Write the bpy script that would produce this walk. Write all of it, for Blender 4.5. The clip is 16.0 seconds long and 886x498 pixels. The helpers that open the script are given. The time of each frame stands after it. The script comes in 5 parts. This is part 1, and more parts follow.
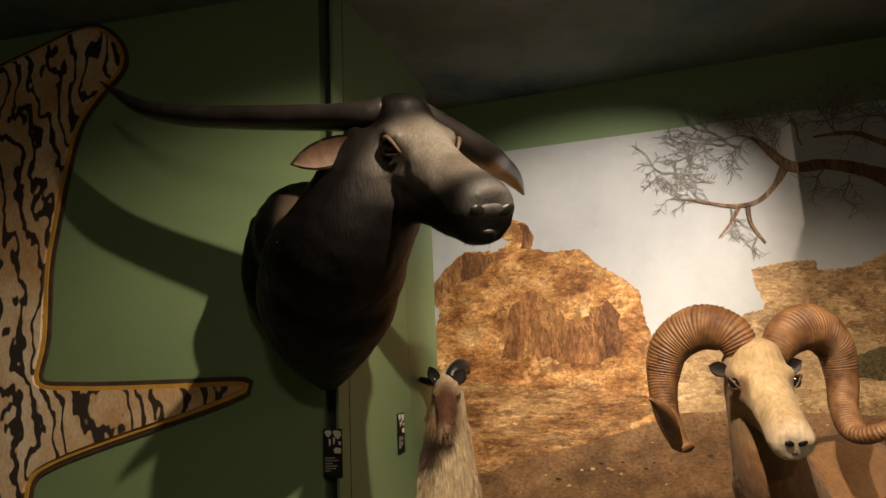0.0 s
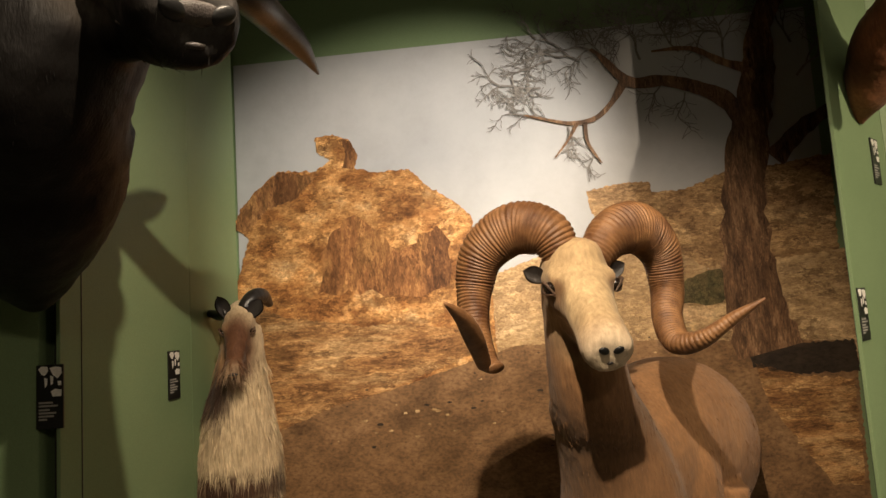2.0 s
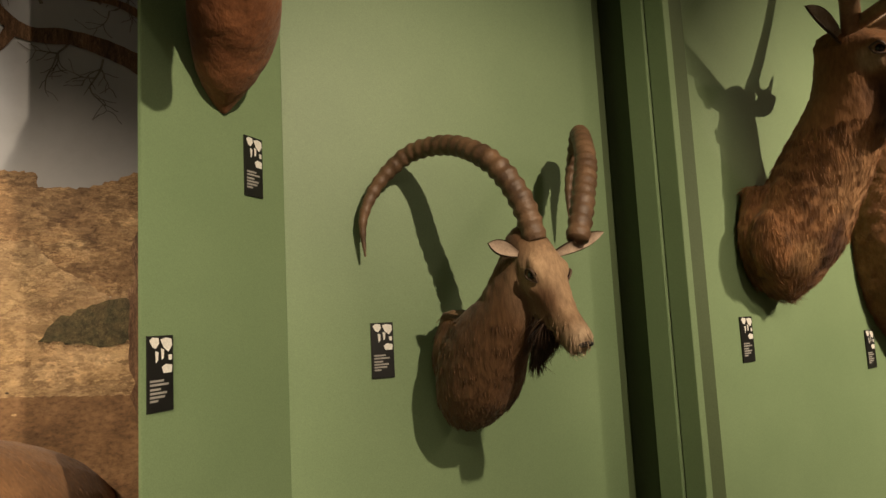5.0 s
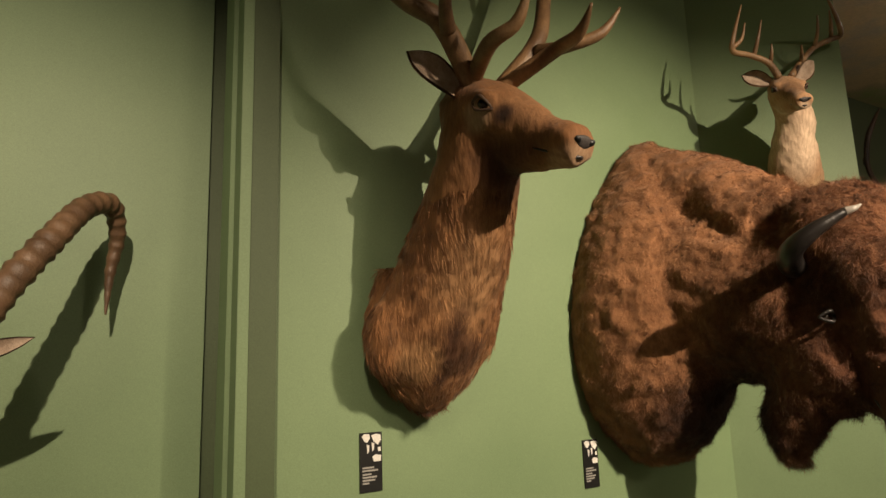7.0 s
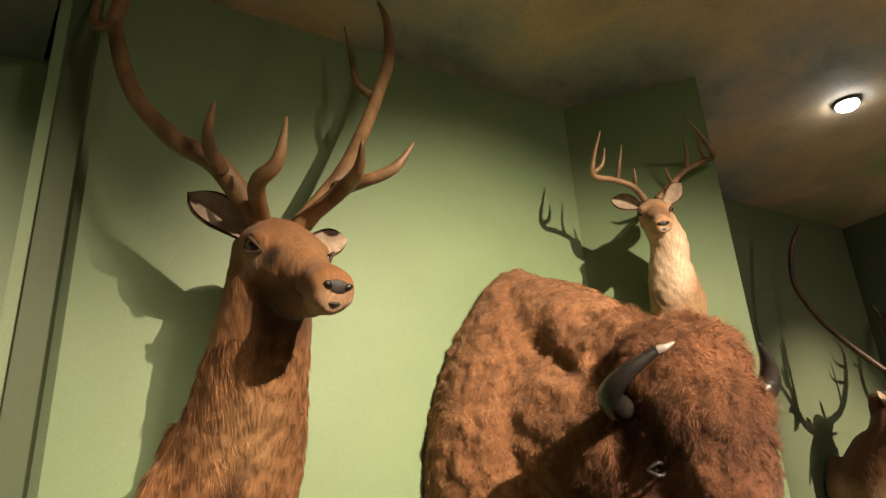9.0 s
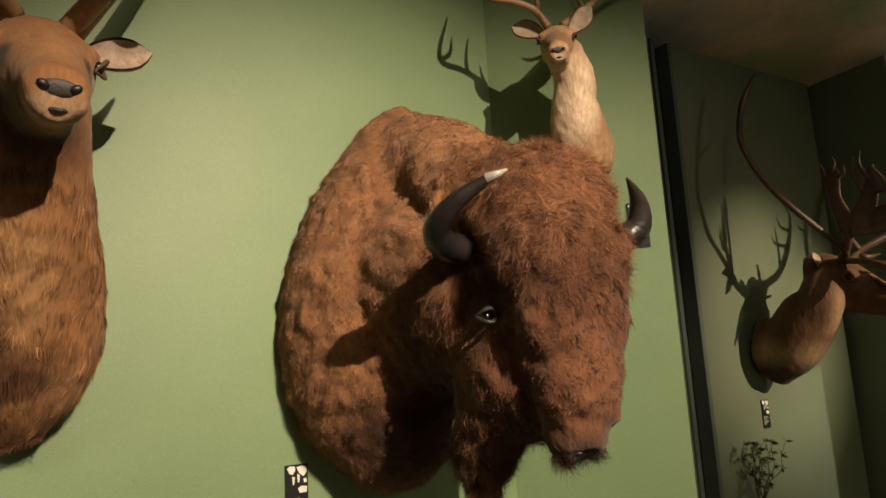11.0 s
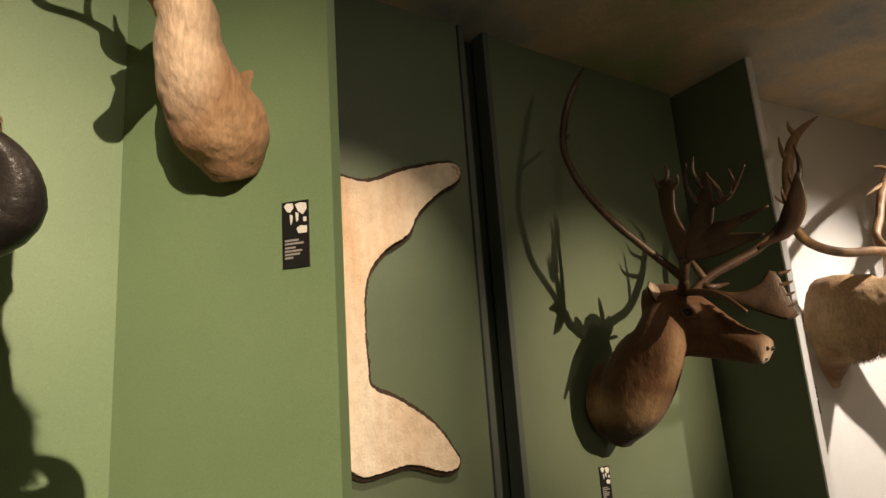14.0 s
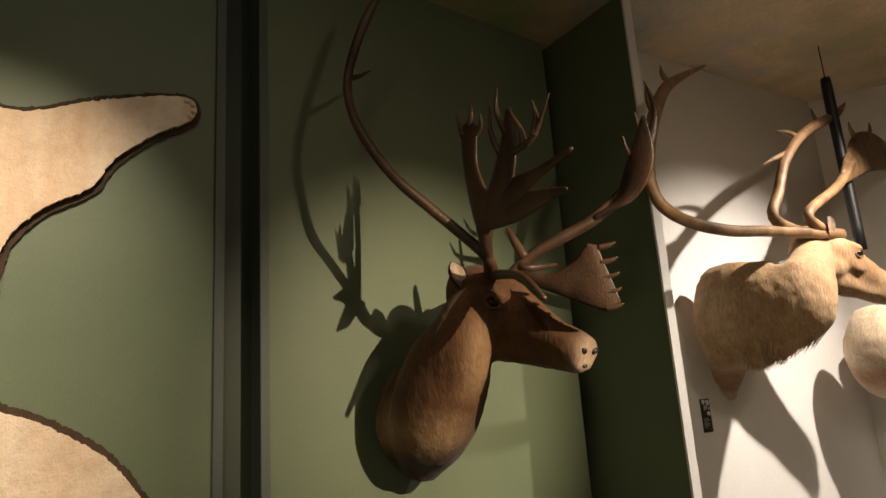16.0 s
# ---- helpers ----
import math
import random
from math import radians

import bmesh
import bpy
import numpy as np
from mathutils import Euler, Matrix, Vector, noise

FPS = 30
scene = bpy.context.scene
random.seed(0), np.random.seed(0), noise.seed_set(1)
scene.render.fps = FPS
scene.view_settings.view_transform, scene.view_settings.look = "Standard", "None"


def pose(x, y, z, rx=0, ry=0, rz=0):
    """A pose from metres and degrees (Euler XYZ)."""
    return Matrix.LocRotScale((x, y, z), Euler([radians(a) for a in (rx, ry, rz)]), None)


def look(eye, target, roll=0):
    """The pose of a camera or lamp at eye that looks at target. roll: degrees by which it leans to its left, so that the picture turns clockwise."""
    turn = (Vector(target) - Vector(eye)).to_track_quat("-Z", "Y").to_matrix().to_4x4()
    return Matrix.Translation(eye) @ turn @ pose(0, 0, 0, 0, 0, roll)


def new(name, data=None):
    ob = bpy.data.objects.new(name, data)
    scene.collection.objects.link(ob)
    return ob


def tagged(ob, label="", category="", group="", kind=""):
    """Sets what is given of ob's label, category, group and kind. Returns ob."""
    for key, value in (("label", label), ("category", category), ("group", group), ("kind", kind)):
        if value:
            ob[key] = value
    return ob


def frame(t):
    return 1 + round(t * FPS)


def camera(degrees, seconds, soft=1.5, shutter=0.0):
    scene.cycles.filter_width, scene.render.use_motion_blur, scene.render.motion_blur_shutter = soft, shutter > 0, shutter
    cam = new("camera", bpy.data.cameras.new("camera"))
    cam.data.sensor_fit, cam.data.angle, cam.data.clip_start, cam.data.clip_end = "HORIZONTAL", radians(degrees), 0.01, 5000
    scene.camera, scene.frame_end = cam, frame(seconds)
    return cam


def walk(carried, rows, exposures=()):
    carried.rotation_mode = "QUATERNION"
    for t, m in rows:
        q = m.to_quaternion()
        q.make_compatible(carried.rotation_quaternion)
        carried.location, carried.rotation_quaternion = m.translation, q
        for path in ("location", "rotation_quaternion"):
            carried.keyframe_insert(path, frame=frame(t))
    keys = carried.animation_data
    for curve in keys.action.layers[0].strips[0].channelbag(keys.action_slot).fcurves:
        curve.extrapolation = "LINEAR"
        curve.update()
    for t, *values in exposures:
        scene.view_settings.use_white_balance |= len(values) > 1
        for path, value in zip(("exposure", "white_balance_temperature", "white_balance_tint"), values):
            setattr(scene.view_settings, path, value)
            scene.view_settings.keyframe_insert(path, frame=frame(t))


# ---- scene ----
cam = camera(69.4, 16.0)
PATH = [
    (0, (0.029, 0.029, 1.575), (0.009, 2.002, 1.903), -2.6),
    (0.5, (0.128, 0.105, 1.533), (0.212, 2.082, 1.824), -3.3),
    (1, (0.186, 0.252, 1.481), (0.356, 2.229, 1.729), -3.1),
    (1.5, (0.238, 0.413, 1.430), (0.510, 2.380, 1.666), -3.2),
    (2, (0.331, 0.510, 1.387), (0.707, 2.464, 1.590), -3.7),
    (2.5, (0.514, 0.571, 1.382), (0.930, 2.518, 1.572), -3.7),
    (3, (0.756, 0.634, 1.398), (1.258, 2.563, 1.563), -3.0),
    (3.5, (0.969, 0.714, 1.396), (1.652, 2.586, 1.565), -2.5),
    (4, (1.216, 0.801, 1.397), (2.148, 2.560, 1.594), -2.2),
    (4.5, (1.478, 0.830, 1.402), (2.623, 2.458, 1.595), -3.4),
    (4.7, (1.593, 0.815, 1.398), (2.772, 2.419, 1.592), -3.4),
    (6.8, (3.129, 0.310, 1.519), (4.334, 1.906, 1.820), -1.8),
    (7, (3.229, 0.289, 1.543), (4.443, 1.867, 1.899), -1.9),
    (7.5, (3.396, 0.264, 1.599), (4.614, 1.790, 2.129), -2.2),
    (8, (3.506, 0.222, 1.669), (4.680, 1.708, 2.379), -2.7),
    (8.5, (3.629, 0.124, 1.700), (4.791, 1.596, 2.457), -3.7),
    (9, (3.799, 0.012, 1.639), (4.962, 1.512, 2.338), -3.4),
    (9.5, (3.945, -0.011, 1.578), (5.142, 1.541, 2.075), -4.0),
    (9.7, (3.980, -0.008, 1.562), (5.193, 1.559, 1.967), -4.0),
    (11.8, (4.672, -0.019, 1.574), (5.918, 1.539, 1.898), -2.5),
    (12, (4.759, -0.036, 1.615), (6.001, 1.521, 1.969), -2.3),
    (12.5, (4.920, -0.056, 1.655), (6.141, 1.501, 2.072), -2.6),
    (13, (5.123, -0.007, 1.645), (6.368, 1.518, 2.107), -2.7),
    (13.5, (5.368, 0.030, 1.603), (6.653, 1.519, 2.070), -3.8),
    (14, (5.686, -0.006, 1.584), (7.007, 1.461, 2.025), -4.1),
    (14.5, (5.972, -0.014, 1.571), (7.331, 1.420, 2.004), -4.6),
    (15, (6.283, 0.026, 1.551), (7.653, 1.445, 1.996), -4.2),
    (15.5, (6.636, 0.035, 1.547), (8.025, 1.435, 1.993), -4.8),
    (16, (6.943, 0.008, 1.574), (8.314, 1.427, 2.016), -3.9),
]
walk(cam, [(t, look(eye, aim, roll)) for t, eye, aim, roll in PATH],
     [(0, 0.0), (7.5, 0.0), (8.0, 0.05), (8.5, 0.5), (9.0, 0.65), (9.5, 0.05), (11.8, 0.0), (16, 0.0)])

# ---- world and lamps ----
world = bpy.data.worlds.new("world")
world.use_nodes = True
scene.world = world
world.node_tree.nodes["Background"].inputs[0].default_value = (0.5, 0.6, 0.8, 1)
world.node_tree.nodes["Background"].inputs[1].default_value = 0.0


def spot(eye, aim, watts, degrees, blend=0.6, size=0.03, colour=(1.0, 0.80, 0.56)):
    data = bpy.data.lights.new("gallery_spot", "SPOT")
    data.energy, data.spot_size, data.spot_blend = watts, radians(degrees), blend
    data.shadow_soft_size, data.color = size, colour
    ob = new("gallery_spot", data)
    ob.matrix_world = look(eye, aim)
    return ob


WARM = (1.0, 0.80, 0.58)
spot((0.58, 0.76, 3.14), (-0.95, 2.7, 0.75), 310, 72, 0.8, 0.02, colour=WARM)      # buffalo and tiger hide
spot((0.30, 0.55, 3.12), (1.25, 2.7, 1.1), 520, 58, 0.9, colour=WARM)      # ram
spot((2.30, 0.60, 3.12), (0.80, 3.85, 1.94), 1100, 35, 1.0, 0.006, colour=(1.0, 0.87, 0.71))   # mural
spot((2.60, -0.65, 3.12), (2.95, 2.5, 1.35), 470, 62, 0.9, 0.02, colour=WARM)     # ibex
spot((4.95, -2.03, 3.42), (5.6, 2.0, 1.38), 1360, 51, 1.0, 0.02, colour=WARM)         # stag, bison and deer
spot((7.279, 0.99, 3.34), (7.12, 2.25, 1.7), 215, 60, 1.0, colour=(1.0, 0.83, 0.63))       # white hide
spot((8.72, -3.0, 3.2), (8.92, 2.1, 1.6), 1500, 24, 1.0, 0.015, colour=(1.0, 0.80, 0.56))       # reindeer on green wall
spot((10.75, -0.3, 3.5), (11.0, 1.6, 0.35), 800, 86, 1.0, colour=(1.0, 0.87, 0.74))    # reindeer on white wall


# Added soft fill under the ceiling, out of view, to lift the dark parts.
def fill_lamp(x, y, z, watts):
    data = bpy.data.lights.new("gallery_fill_lamp", "AREA")
    data.shape, data.size, data.energy, data.color = "DISK", 0.35, watts, (1.0, 0.80, 0.58)
    new("gallery_fill_lamp", data).matrix_world = look((x, y, z), (x, y + 0.6, 0))


for x, z in ((0.3, 3.14), (4.6, 3.44), (8.6, 3.52)):
    fill_lamp(x, -1.9, z, 34)


# ---- materials ----
def nodes_of(name, rough=0.8):
    m = bpy.data.materials.new(name)
    m.use_nodes = True
    t = m.node_tree
    b = t.nodes["Principled BSDF"]
    b.inputs["Roughness"].default_value = rough
    return m, t, b


def add(t, kind, **values):
    n = t.nodes.new(kind)
    for k, v in values.items():
        n.inputs[k].default_value = v
    return n


def noise_ramp(t, coord, scale, stops, detail=6.0, rough=0.6, stretch=None):
    """A noise through a colour ramp; stops: (place, colour)."""
    src = coord
    if stretch:
        mp = t.nodes.new("ShaderNodeMapping")
        mp.inputs["Scale"].default_value = stretch
        t.links.new(coord, mp.inputs[0])
        src = mp.outputs[0]
    n = add(t, "ShaderNodeTexNoise", Scale=scale, Detail=detail, Roughness=rough)
    t.links.new(src, n.inputs["Vector"])
    r = t.nodes.new("ShaderNodeValToRGB")
    while len(r.color_ramp.elements) < len(stops):
        r.color_ramp.elements.new(0.5)
    for e, (p, c) in zip(r.color_ramp.elements, stops):
        e.position, e.color = p, (*c, 1)
    t.links.new(n.outputs["Fac"], r.inputs[0])
    return r.outputs[0], n.outputs["Fac"]


def bump(t, b, height, strength, distance):
    n = add(t, "ShaderNodeBump", Strength=strength, Distance=distance)
    t.links.new(height, n.inputs["Height"])
    t.links.new(n.outputs[0], b.inputs["Normal"])


def mix(t, a, b, fac, mode="MULTIPLY"):
    n = t.nodes.new("ShaderNodeMix")
    n.data_type, n.blend_type = "RGBA", mode
    for sock, v in ((n.inputs[0], fac), (n.inputs[6], a), (n.inputs[7], b)):
        if isinstance(v, (int, float)):
            sock.default_value = v
        elif isinstance(v, tuple):
            sock.default_value = (*v, 1)
        else:
            t.links.new(v, sock)
    return n.outputs[2]


def surface(name, dark, light, scale=3.0, fine=120.0, rough=0.8, relief=0.15, depth=0.004, stretch=None, metal=0.0):
    """Two scales of variation between two colours, with fine relief."""
    m, t, b = nodes_of(name, rough)
    co = t.nodes.new("ShaderNodeTexCoord").outputs["Object"]
    c1, _ = noise_ramp(t, co, scale, ((0.3, dark), (0.7, light)), stretch=stretch)
    c2, f = noise_ramp(t, co, fine, ((0.25, (0.8, 0.8, 0.8)), (0.75, (1.1, 1.1, 1.1))), detail=3, stretch=stretch)
    t.links.new(mix(t, c1, c2, 1.0), b.inputs["Base Color"])
    b.inputs["Metallic"].default_value = metal
    bump(t, b, f, relief, depth)
    return m


def coat(name, rough=0.75, fine=90.0, relief=0.5, stretch=(1, 1, 0.25), sheen=0.08, gloss=0.25):
    """Hair: the colours of the attribute 'coat', streaked along the lie of the hair."""
    m, t, b = nodes_of(name, rough)
    a = t.nodes.new("ShaderNodeAttribute")
    a.attribute_name = "coat"
    co = t.nodes.new("ShaderNodeTexCoord").outputs["Object"]
    c2, f = noise_ramp(t, co, fine, ((0.25, (0.68, 0.66, 0.64)), (0.75, (1.2, 1.2, 1.2))), detail=4, stretch=stretch)
    c3, _ = noise_ramp(t, co, 7.0, ((0.3, (0.75, 0.72, 0.7)), (0.7, (1.15, 1.15, 1.15))))
    t.links.new(mix(t, mix(t, a.outputs["Color"], c2, 1.0), c3, 1.0), b.inputs["Base Color"])
    b.inputs["Sheen Weight"].default_value = sheen
    b.inputs["Specular IOR Level"].default_value = gloss
    bump(t, b, f, relief, 0.006)
    return m


M_GREEN = surface("green_wall_paint", (0.155, 0.228, 0.112), (0.19, 0.268, 0.136), 1.2, 260, 0.55, 0.12, 0.002)
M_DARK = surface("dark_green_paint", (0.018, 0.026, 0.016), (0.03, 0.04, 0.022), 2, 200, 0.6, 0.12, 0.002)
# Wall green darkened, so the unlit returns carry their shade in the colour.
M_GREEN_SHADED = surface("shaded_green_paint", (0.06, 0.085, 0.036), (0.075, 0.105, 0.045), 1.5, 220, 0.6, 0.12, 0.002)
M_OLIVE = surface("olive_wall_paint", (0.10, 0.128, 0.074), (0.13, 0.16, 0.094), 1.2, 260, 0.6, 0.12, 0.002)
M_GREY = surface("grey_edge_paint", (0.055, 0.068, 0.058), (0.085, 0.10, 0.085), 2, 200, 0.6, 0.12, 0.002)
M_WHITE = surface("white_wall_paint", (0.68, 0.66, 0.64), (0.76, 0.74, 0.72), 1.5, 220, 0.6, 0.1, 0.002)
M_BLACK = surface("black_paint", (0.004, 0.004, 0.004), (0.008, 0.008, 0.008), 4, 120, 0.45)
# Floor out of view; its tone is raised to bounce light onto the ceiling.
M_FLOOR = surface("grey_bounce_floor", (0.17, 0.15, 0.125), (0.24, 0.21, 0.175), 3, 300, 0.95, 0.4, 0.004)
M_ROOM = surface("dark_room_paint", (0.10, 0.13, 0.07), (0.13, 0.16, 0.09), 2, 160, 0.8)


def make_ceiling_paint(name, stops):
    m, t, b = nodes_of(name, 0.75)
    co = t.nodes.new("ShaderNodeTexCoord").outputs["Object"]
    c1, f = noise_ramp(t, co, 0.75, stops, detail=5)
    c2, g = noise_ramp(t, co, 60, ((0.2, (0.8, 0.8, 0.8)), (0.8, (1.1, 1.1, 1.1))))
    t.links.new(mix(t, c1, c2, 1.0), b.inputs["Base Color"])
    bump(t, b, g, 0.1, 0.003)
    return m


M_CEIL = make_ceiling_paint("painted_storm_ceiling", ((0.28, (0.14, 0.20, 0.25)), (0.40, (0.42, 0.43, 0.41)), (0.50, (0.66, 0.53, 0.35)),
                            (0.58, (0.50, 0.42, 0.28)), (0.66, (0.34, 0.42, 0.20)), (0.76, (0.16, 0.30, 0.24))))
# Blue cloud paint, also darkened because less light reaches the west ceiling.
M_CEIL_DARK = make_ceiling_paint("dimmed_blue_ceiling", ((0.3, (0.03, 0.07, 0.12)), (0.45, (0.17, 0.19, 0.19)), (0.55, (0.11, 0.14, 0.12)), (0.7, (0.03, 0.085, 0.13))))


# ---- mesh helpers ----
def mesh_object(name, bm, mat, smooth=False, parent=None):
    me = bpy.data.meshes.new(name)
    bm.normal_update()
    bm.to_mesh(me)
    bm.free()
    if smooth:
        me.shade_smooth()
    me.materials.append(mat)
    ob = new(name, me)
    if parent:
        ob.parent = parent
    return ob


def prism(bm, ring, z0, z1):
    """A solid over a ring of (x, y), anticlockwise."""
    lo = [bm.verts.new((x, y, z0)) for x, y in ring]
    hi = [bm.verts.new((x, y, z1)) for x, y in ring]
    bm.faces.new(lo[::-1])
    bm.faces.new(hi)
    for i in range(len(ring)):
        j = (i + 1) % len(ring)
        bm.faces.new((lo[i], lo[j], hi[j], hi[i]))


def box(bm, lo, hi):
    prism(bm, ((lo[0], lo[1]), (hi[0], lo[1]), (hi[0], hi[1]), (lo[0], hi[1])), lo[2], hi[2])


def wall(name, a, b, top, mat, thick=0.1, label="", bottom=0.0, edge=0.0015):
    """A wall whose front runs from a to b, seen with a on the left, its thickness behind."""
    d = (Vector(b) - Vector(a)).normalized()
    n = Vector((-d.y, d.x)) * thick
    bm = bmesh.new()
    prism(bm, (a, b, (b[0] + n.x, b[1] + n.y), (a[0] + n.x, a[1] + n.y)), bottom, top)
    if edge:
        bmesh.ops.bevel(bm, geom=[e for e in bm.edges if abs(e.verts[0].co.z - e.verts[1].co.z) > 1], offset=edge, segments=2, affect="EDGES")
    return tagged(mesh_object(name, bm, mat), label, "wall", kind="structure")


# ---- floor, ceiling and walls ----
bm = bmesh.new()
box(bm, (-3.6, -3.6, -0.1), (14.2, 4.6, 0.0))
tagged(mesh_object("floor", bm, M_FLOOR), "unseen grey gallery floor, pale to bounce light", "floor", kind="structure")
for name, ring, mat, label in (("ceiling_west", ((-3.6, -3.6, 3.18), (3.86, -3.6, 3.18), (3.86, 4.6, 3.18), (-3.6, 4.6, 3.18)), M_CEIL_DARK, "ceiling painted with blue clouds, darkened for its weaker light"),
                               ("ceiling_east", ((3.86, -3.6, 3.47), (14.2, -3.6, 3.67), (14.2, 4.6, 3.67), (3.86, 4.6, 3.47)), M_CEIL, "ceiling painted with stormy brown and blue clouds")):
    bm = bmesh.new()
    lo = [bm.verts.new(p) for p in ring]
    hi = [bm.verts.new((p[0], p[1], 3.9)) for p in ring]
    bm.faces.new(lo[::-1])
    bm.faces.new(hi)
    for i in range(4):
        bm.faces.new((lo[i], lo[(i + 1) % 4], hi[(i + 1) % 4], hi[i]))
    tagged(mesh_object(name, bm, mat), label, "ceiling", kind="structure")

GREEN = "green painted display wall panel"
wall("wall_tiger", (-3.3, 3.12), (-0.49, 2.585), 3.2, M_GREEN, label=GREEN)
wall("wall_groove_buffalo", (-0.50, 2.66), (-0.40, 2.66), 3.2, M_BLACK, label="black recessed groove between wall panels", edge=0)
wall("wall_fold_buffalo", (-0.43, 2.575), (-0.20, 3.27), 3.2, M_GREEN, 0.012, label=GREEN)
wall("wall_pillar", (-0.20, 3.27), (-0.07, 3.74), 3.2, M_GREEN, label=GREEN)
wall("wall_pillar_return", (-0.075, 3.74), (-0.12, 4.1), 3.2, M_GREEN, label=GREEN)
wall("wall_mural", (-0.45, 4.2), (2.85, 3.197), 3.2, M_GREEN, label="green wall carrying a desert mural")
wall("wall_ibex_side", (2.125, 2.415), (2.605, 2.683), 3.2, M_GREEN, 0.012, label=GREEN)
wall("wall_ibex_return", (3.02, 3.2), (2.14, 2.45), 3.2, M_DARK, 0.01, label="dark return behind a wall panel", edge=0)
wall("wall_ibex", (2.6, 2.68), (3.882, 2.426), 3.2, M_GREEN, label=GREEN)
wall("wall_groove_ibex", (3.845, 2.50), (3.875, 2.495), 3.5, M_BLACK, label="thin black recessed groove between wall panels", edge=0)
# This strip and the elk return are coloured as standing in shade.
wall("wall_return_ibex", (3.875, 2.47), (3.99, 2.45), 3.5, M_GREEN_SHADED, label="recessed green strip between wall panels, its shade in the colour", edge=0)
wall("wall_elk_return", (3.962, 2.46), (3.885, 2.10), 3.56, M_GREEN_SHADED, label=GREEN)
wall("wall_elk", (3.87, 2.181), (6.205, 1.963), 3.56, M_GREEN, label=GREEN)
wall("trim_elk", (3.868, 2.085), (3.90, 2.08), 3.47, M_GREEN, 0.09, label="green edge strip of a wall panel")
wall("wall_deer", (6.19, 1.968), (6.567, 1.398), 3.56, M_GREEN, 0.06, label=GREEN)
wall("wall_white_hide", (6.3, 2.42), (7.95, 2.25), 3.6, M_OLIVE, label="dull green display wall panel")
wall("trim_hide", (7.93, 2.235), (7.965, 2.231), 3.56, M_GREY, 0.06, label="grey green edge strip of a wall panel")
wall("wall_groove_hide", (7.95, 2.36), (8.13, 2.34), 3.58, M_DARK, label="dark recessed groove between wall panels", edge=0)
wall("trim_reindeer", (8.10, 2.215), (8.135, 2.211), 3.56, M_GREY, 0.1, label="grey green edge strip of a wall panel")
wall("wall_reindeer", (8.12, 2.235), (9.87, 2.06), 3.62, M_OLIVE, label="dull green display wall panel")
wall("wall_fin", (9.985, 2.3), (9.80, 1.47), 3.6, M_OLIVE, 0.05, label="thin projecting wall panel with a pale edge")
wall("trim_fin", (9.797, 1.468), (9.852, 1.456), 3.59, M_WHITE, 0.012, label="white edge of the projecting wall", edge=0)
wall("wall_white", (9.9, 1.87), (12.42, 1.36), 3.66, M_WHITE, label="white display wall panel")
wall("wall_white_corner", (12.40, 1.37), (13.3, -1.2), 3.68, M_WHITE, label="white display wall panel")
wall("wall_room_west", (-3.4, -3.4), (-3.4, 3.3), 3.2, M_ROOM, label="dark gallery wall")
wall("wall_room_south", (13.9, -3.4), (-3.4, -3.4), 3.7, M_ROOM, label="dark gallery wall")
wall("wall_room_east", (13.9, 4.4), (13.9, -3.4), 3.7, M_ROOM, label="dark gallery wall")
wall("wall_room_north", (-3.4, 4.4), (13.9, 4.4), 3.7, M_ROOM, label="dark gallery wall")


# ---- materials of the mounts ----
M_COAT = coat("short_hair")
M_WOOL = coat("curly_wool", 0.95, 55.0, 1.0, (1, 1, 0.6))
M_FUR = coat("long_hair", 0.7, 60.0, 0.2)
M_SLEEK = coat("sleek_black_hair", 0.5, 150.0, 0.3, (1, 1, 0.3), 0.0, 0.12)
M_HORN_DARK = surface("dark_horn", (0.006, 0.005, 0.005), (0.03, 0.025, 0.022), 9, 140, 0.32, 0.35, 0.003)
# Pale grey puts the gloss streak of a dark horn tip into its colour.
M_HORN_TIP = surface("highlit_horn_tip", (0.16, 0.14, 0.12), (0.34, 0.31, 0.27), 12, 140, 0.25, 0.1, 0.001)
M_HORN_RAM = surface("ridged_amber_horn", (0.08, 0.03, 0.011), (0.30, 0.15, 0.06), 16, 170, 0.5, 0.5, 0.004)
M_HORN_IBEX = surface("ridged_brown_horn", (0.045, 0.024, 0.012), (0.20, 0.115, 0.06), 10, 150, 0.5, 0.5, 0.004)
M_ANTLER = surface("antler", (0.07, 0.034, 0.014), (0.34, 0.20, 0.095), 9, 190, 0.5, 0.5, 0.004, stretch=(1, 1, 0.5))
M_ANTLER_DARK = surface("dark_antler", (0.018, 0.009, 0.005), (0.105, 0.055, 0.027), 9, 190, 0.42, 0.5, 0.004, stretch=(1, 1, 0.5))
M_EYE, _t, _b = nodes_of("glass_eye", 0.16)
_b.inputs["Base Color"].default_value = (0.010, 0.006, 0.004, 1)
_b.inputs["Coat Weight"].default_value = 0.2
M_NOSE = surface("dark_nose_leather", (0.012, 0.010, 0.009), (0.035, 0.03, 0.028), 30, 260, 0.38, 0.6, 0.003)
M_PAD = surface("grey_nose_leather", (0.028, 0.022, 0.02), (0.06, 0.05, 0.045), 40, 260, 0.55, 0.6, 0.003)
M_LID = surface("brown_eyelid", (0.05, 0.026, 0.014), (0.11, 0.06, 0.035), 30, 220, 0.6, 0.4, 0.003)
M_EAR = surface("pale_ear_hair", (0.22, 0.15, 0.10), (0.42, 0.32, 0.24), 25, 180, 0.8, 0.4, 0.004)


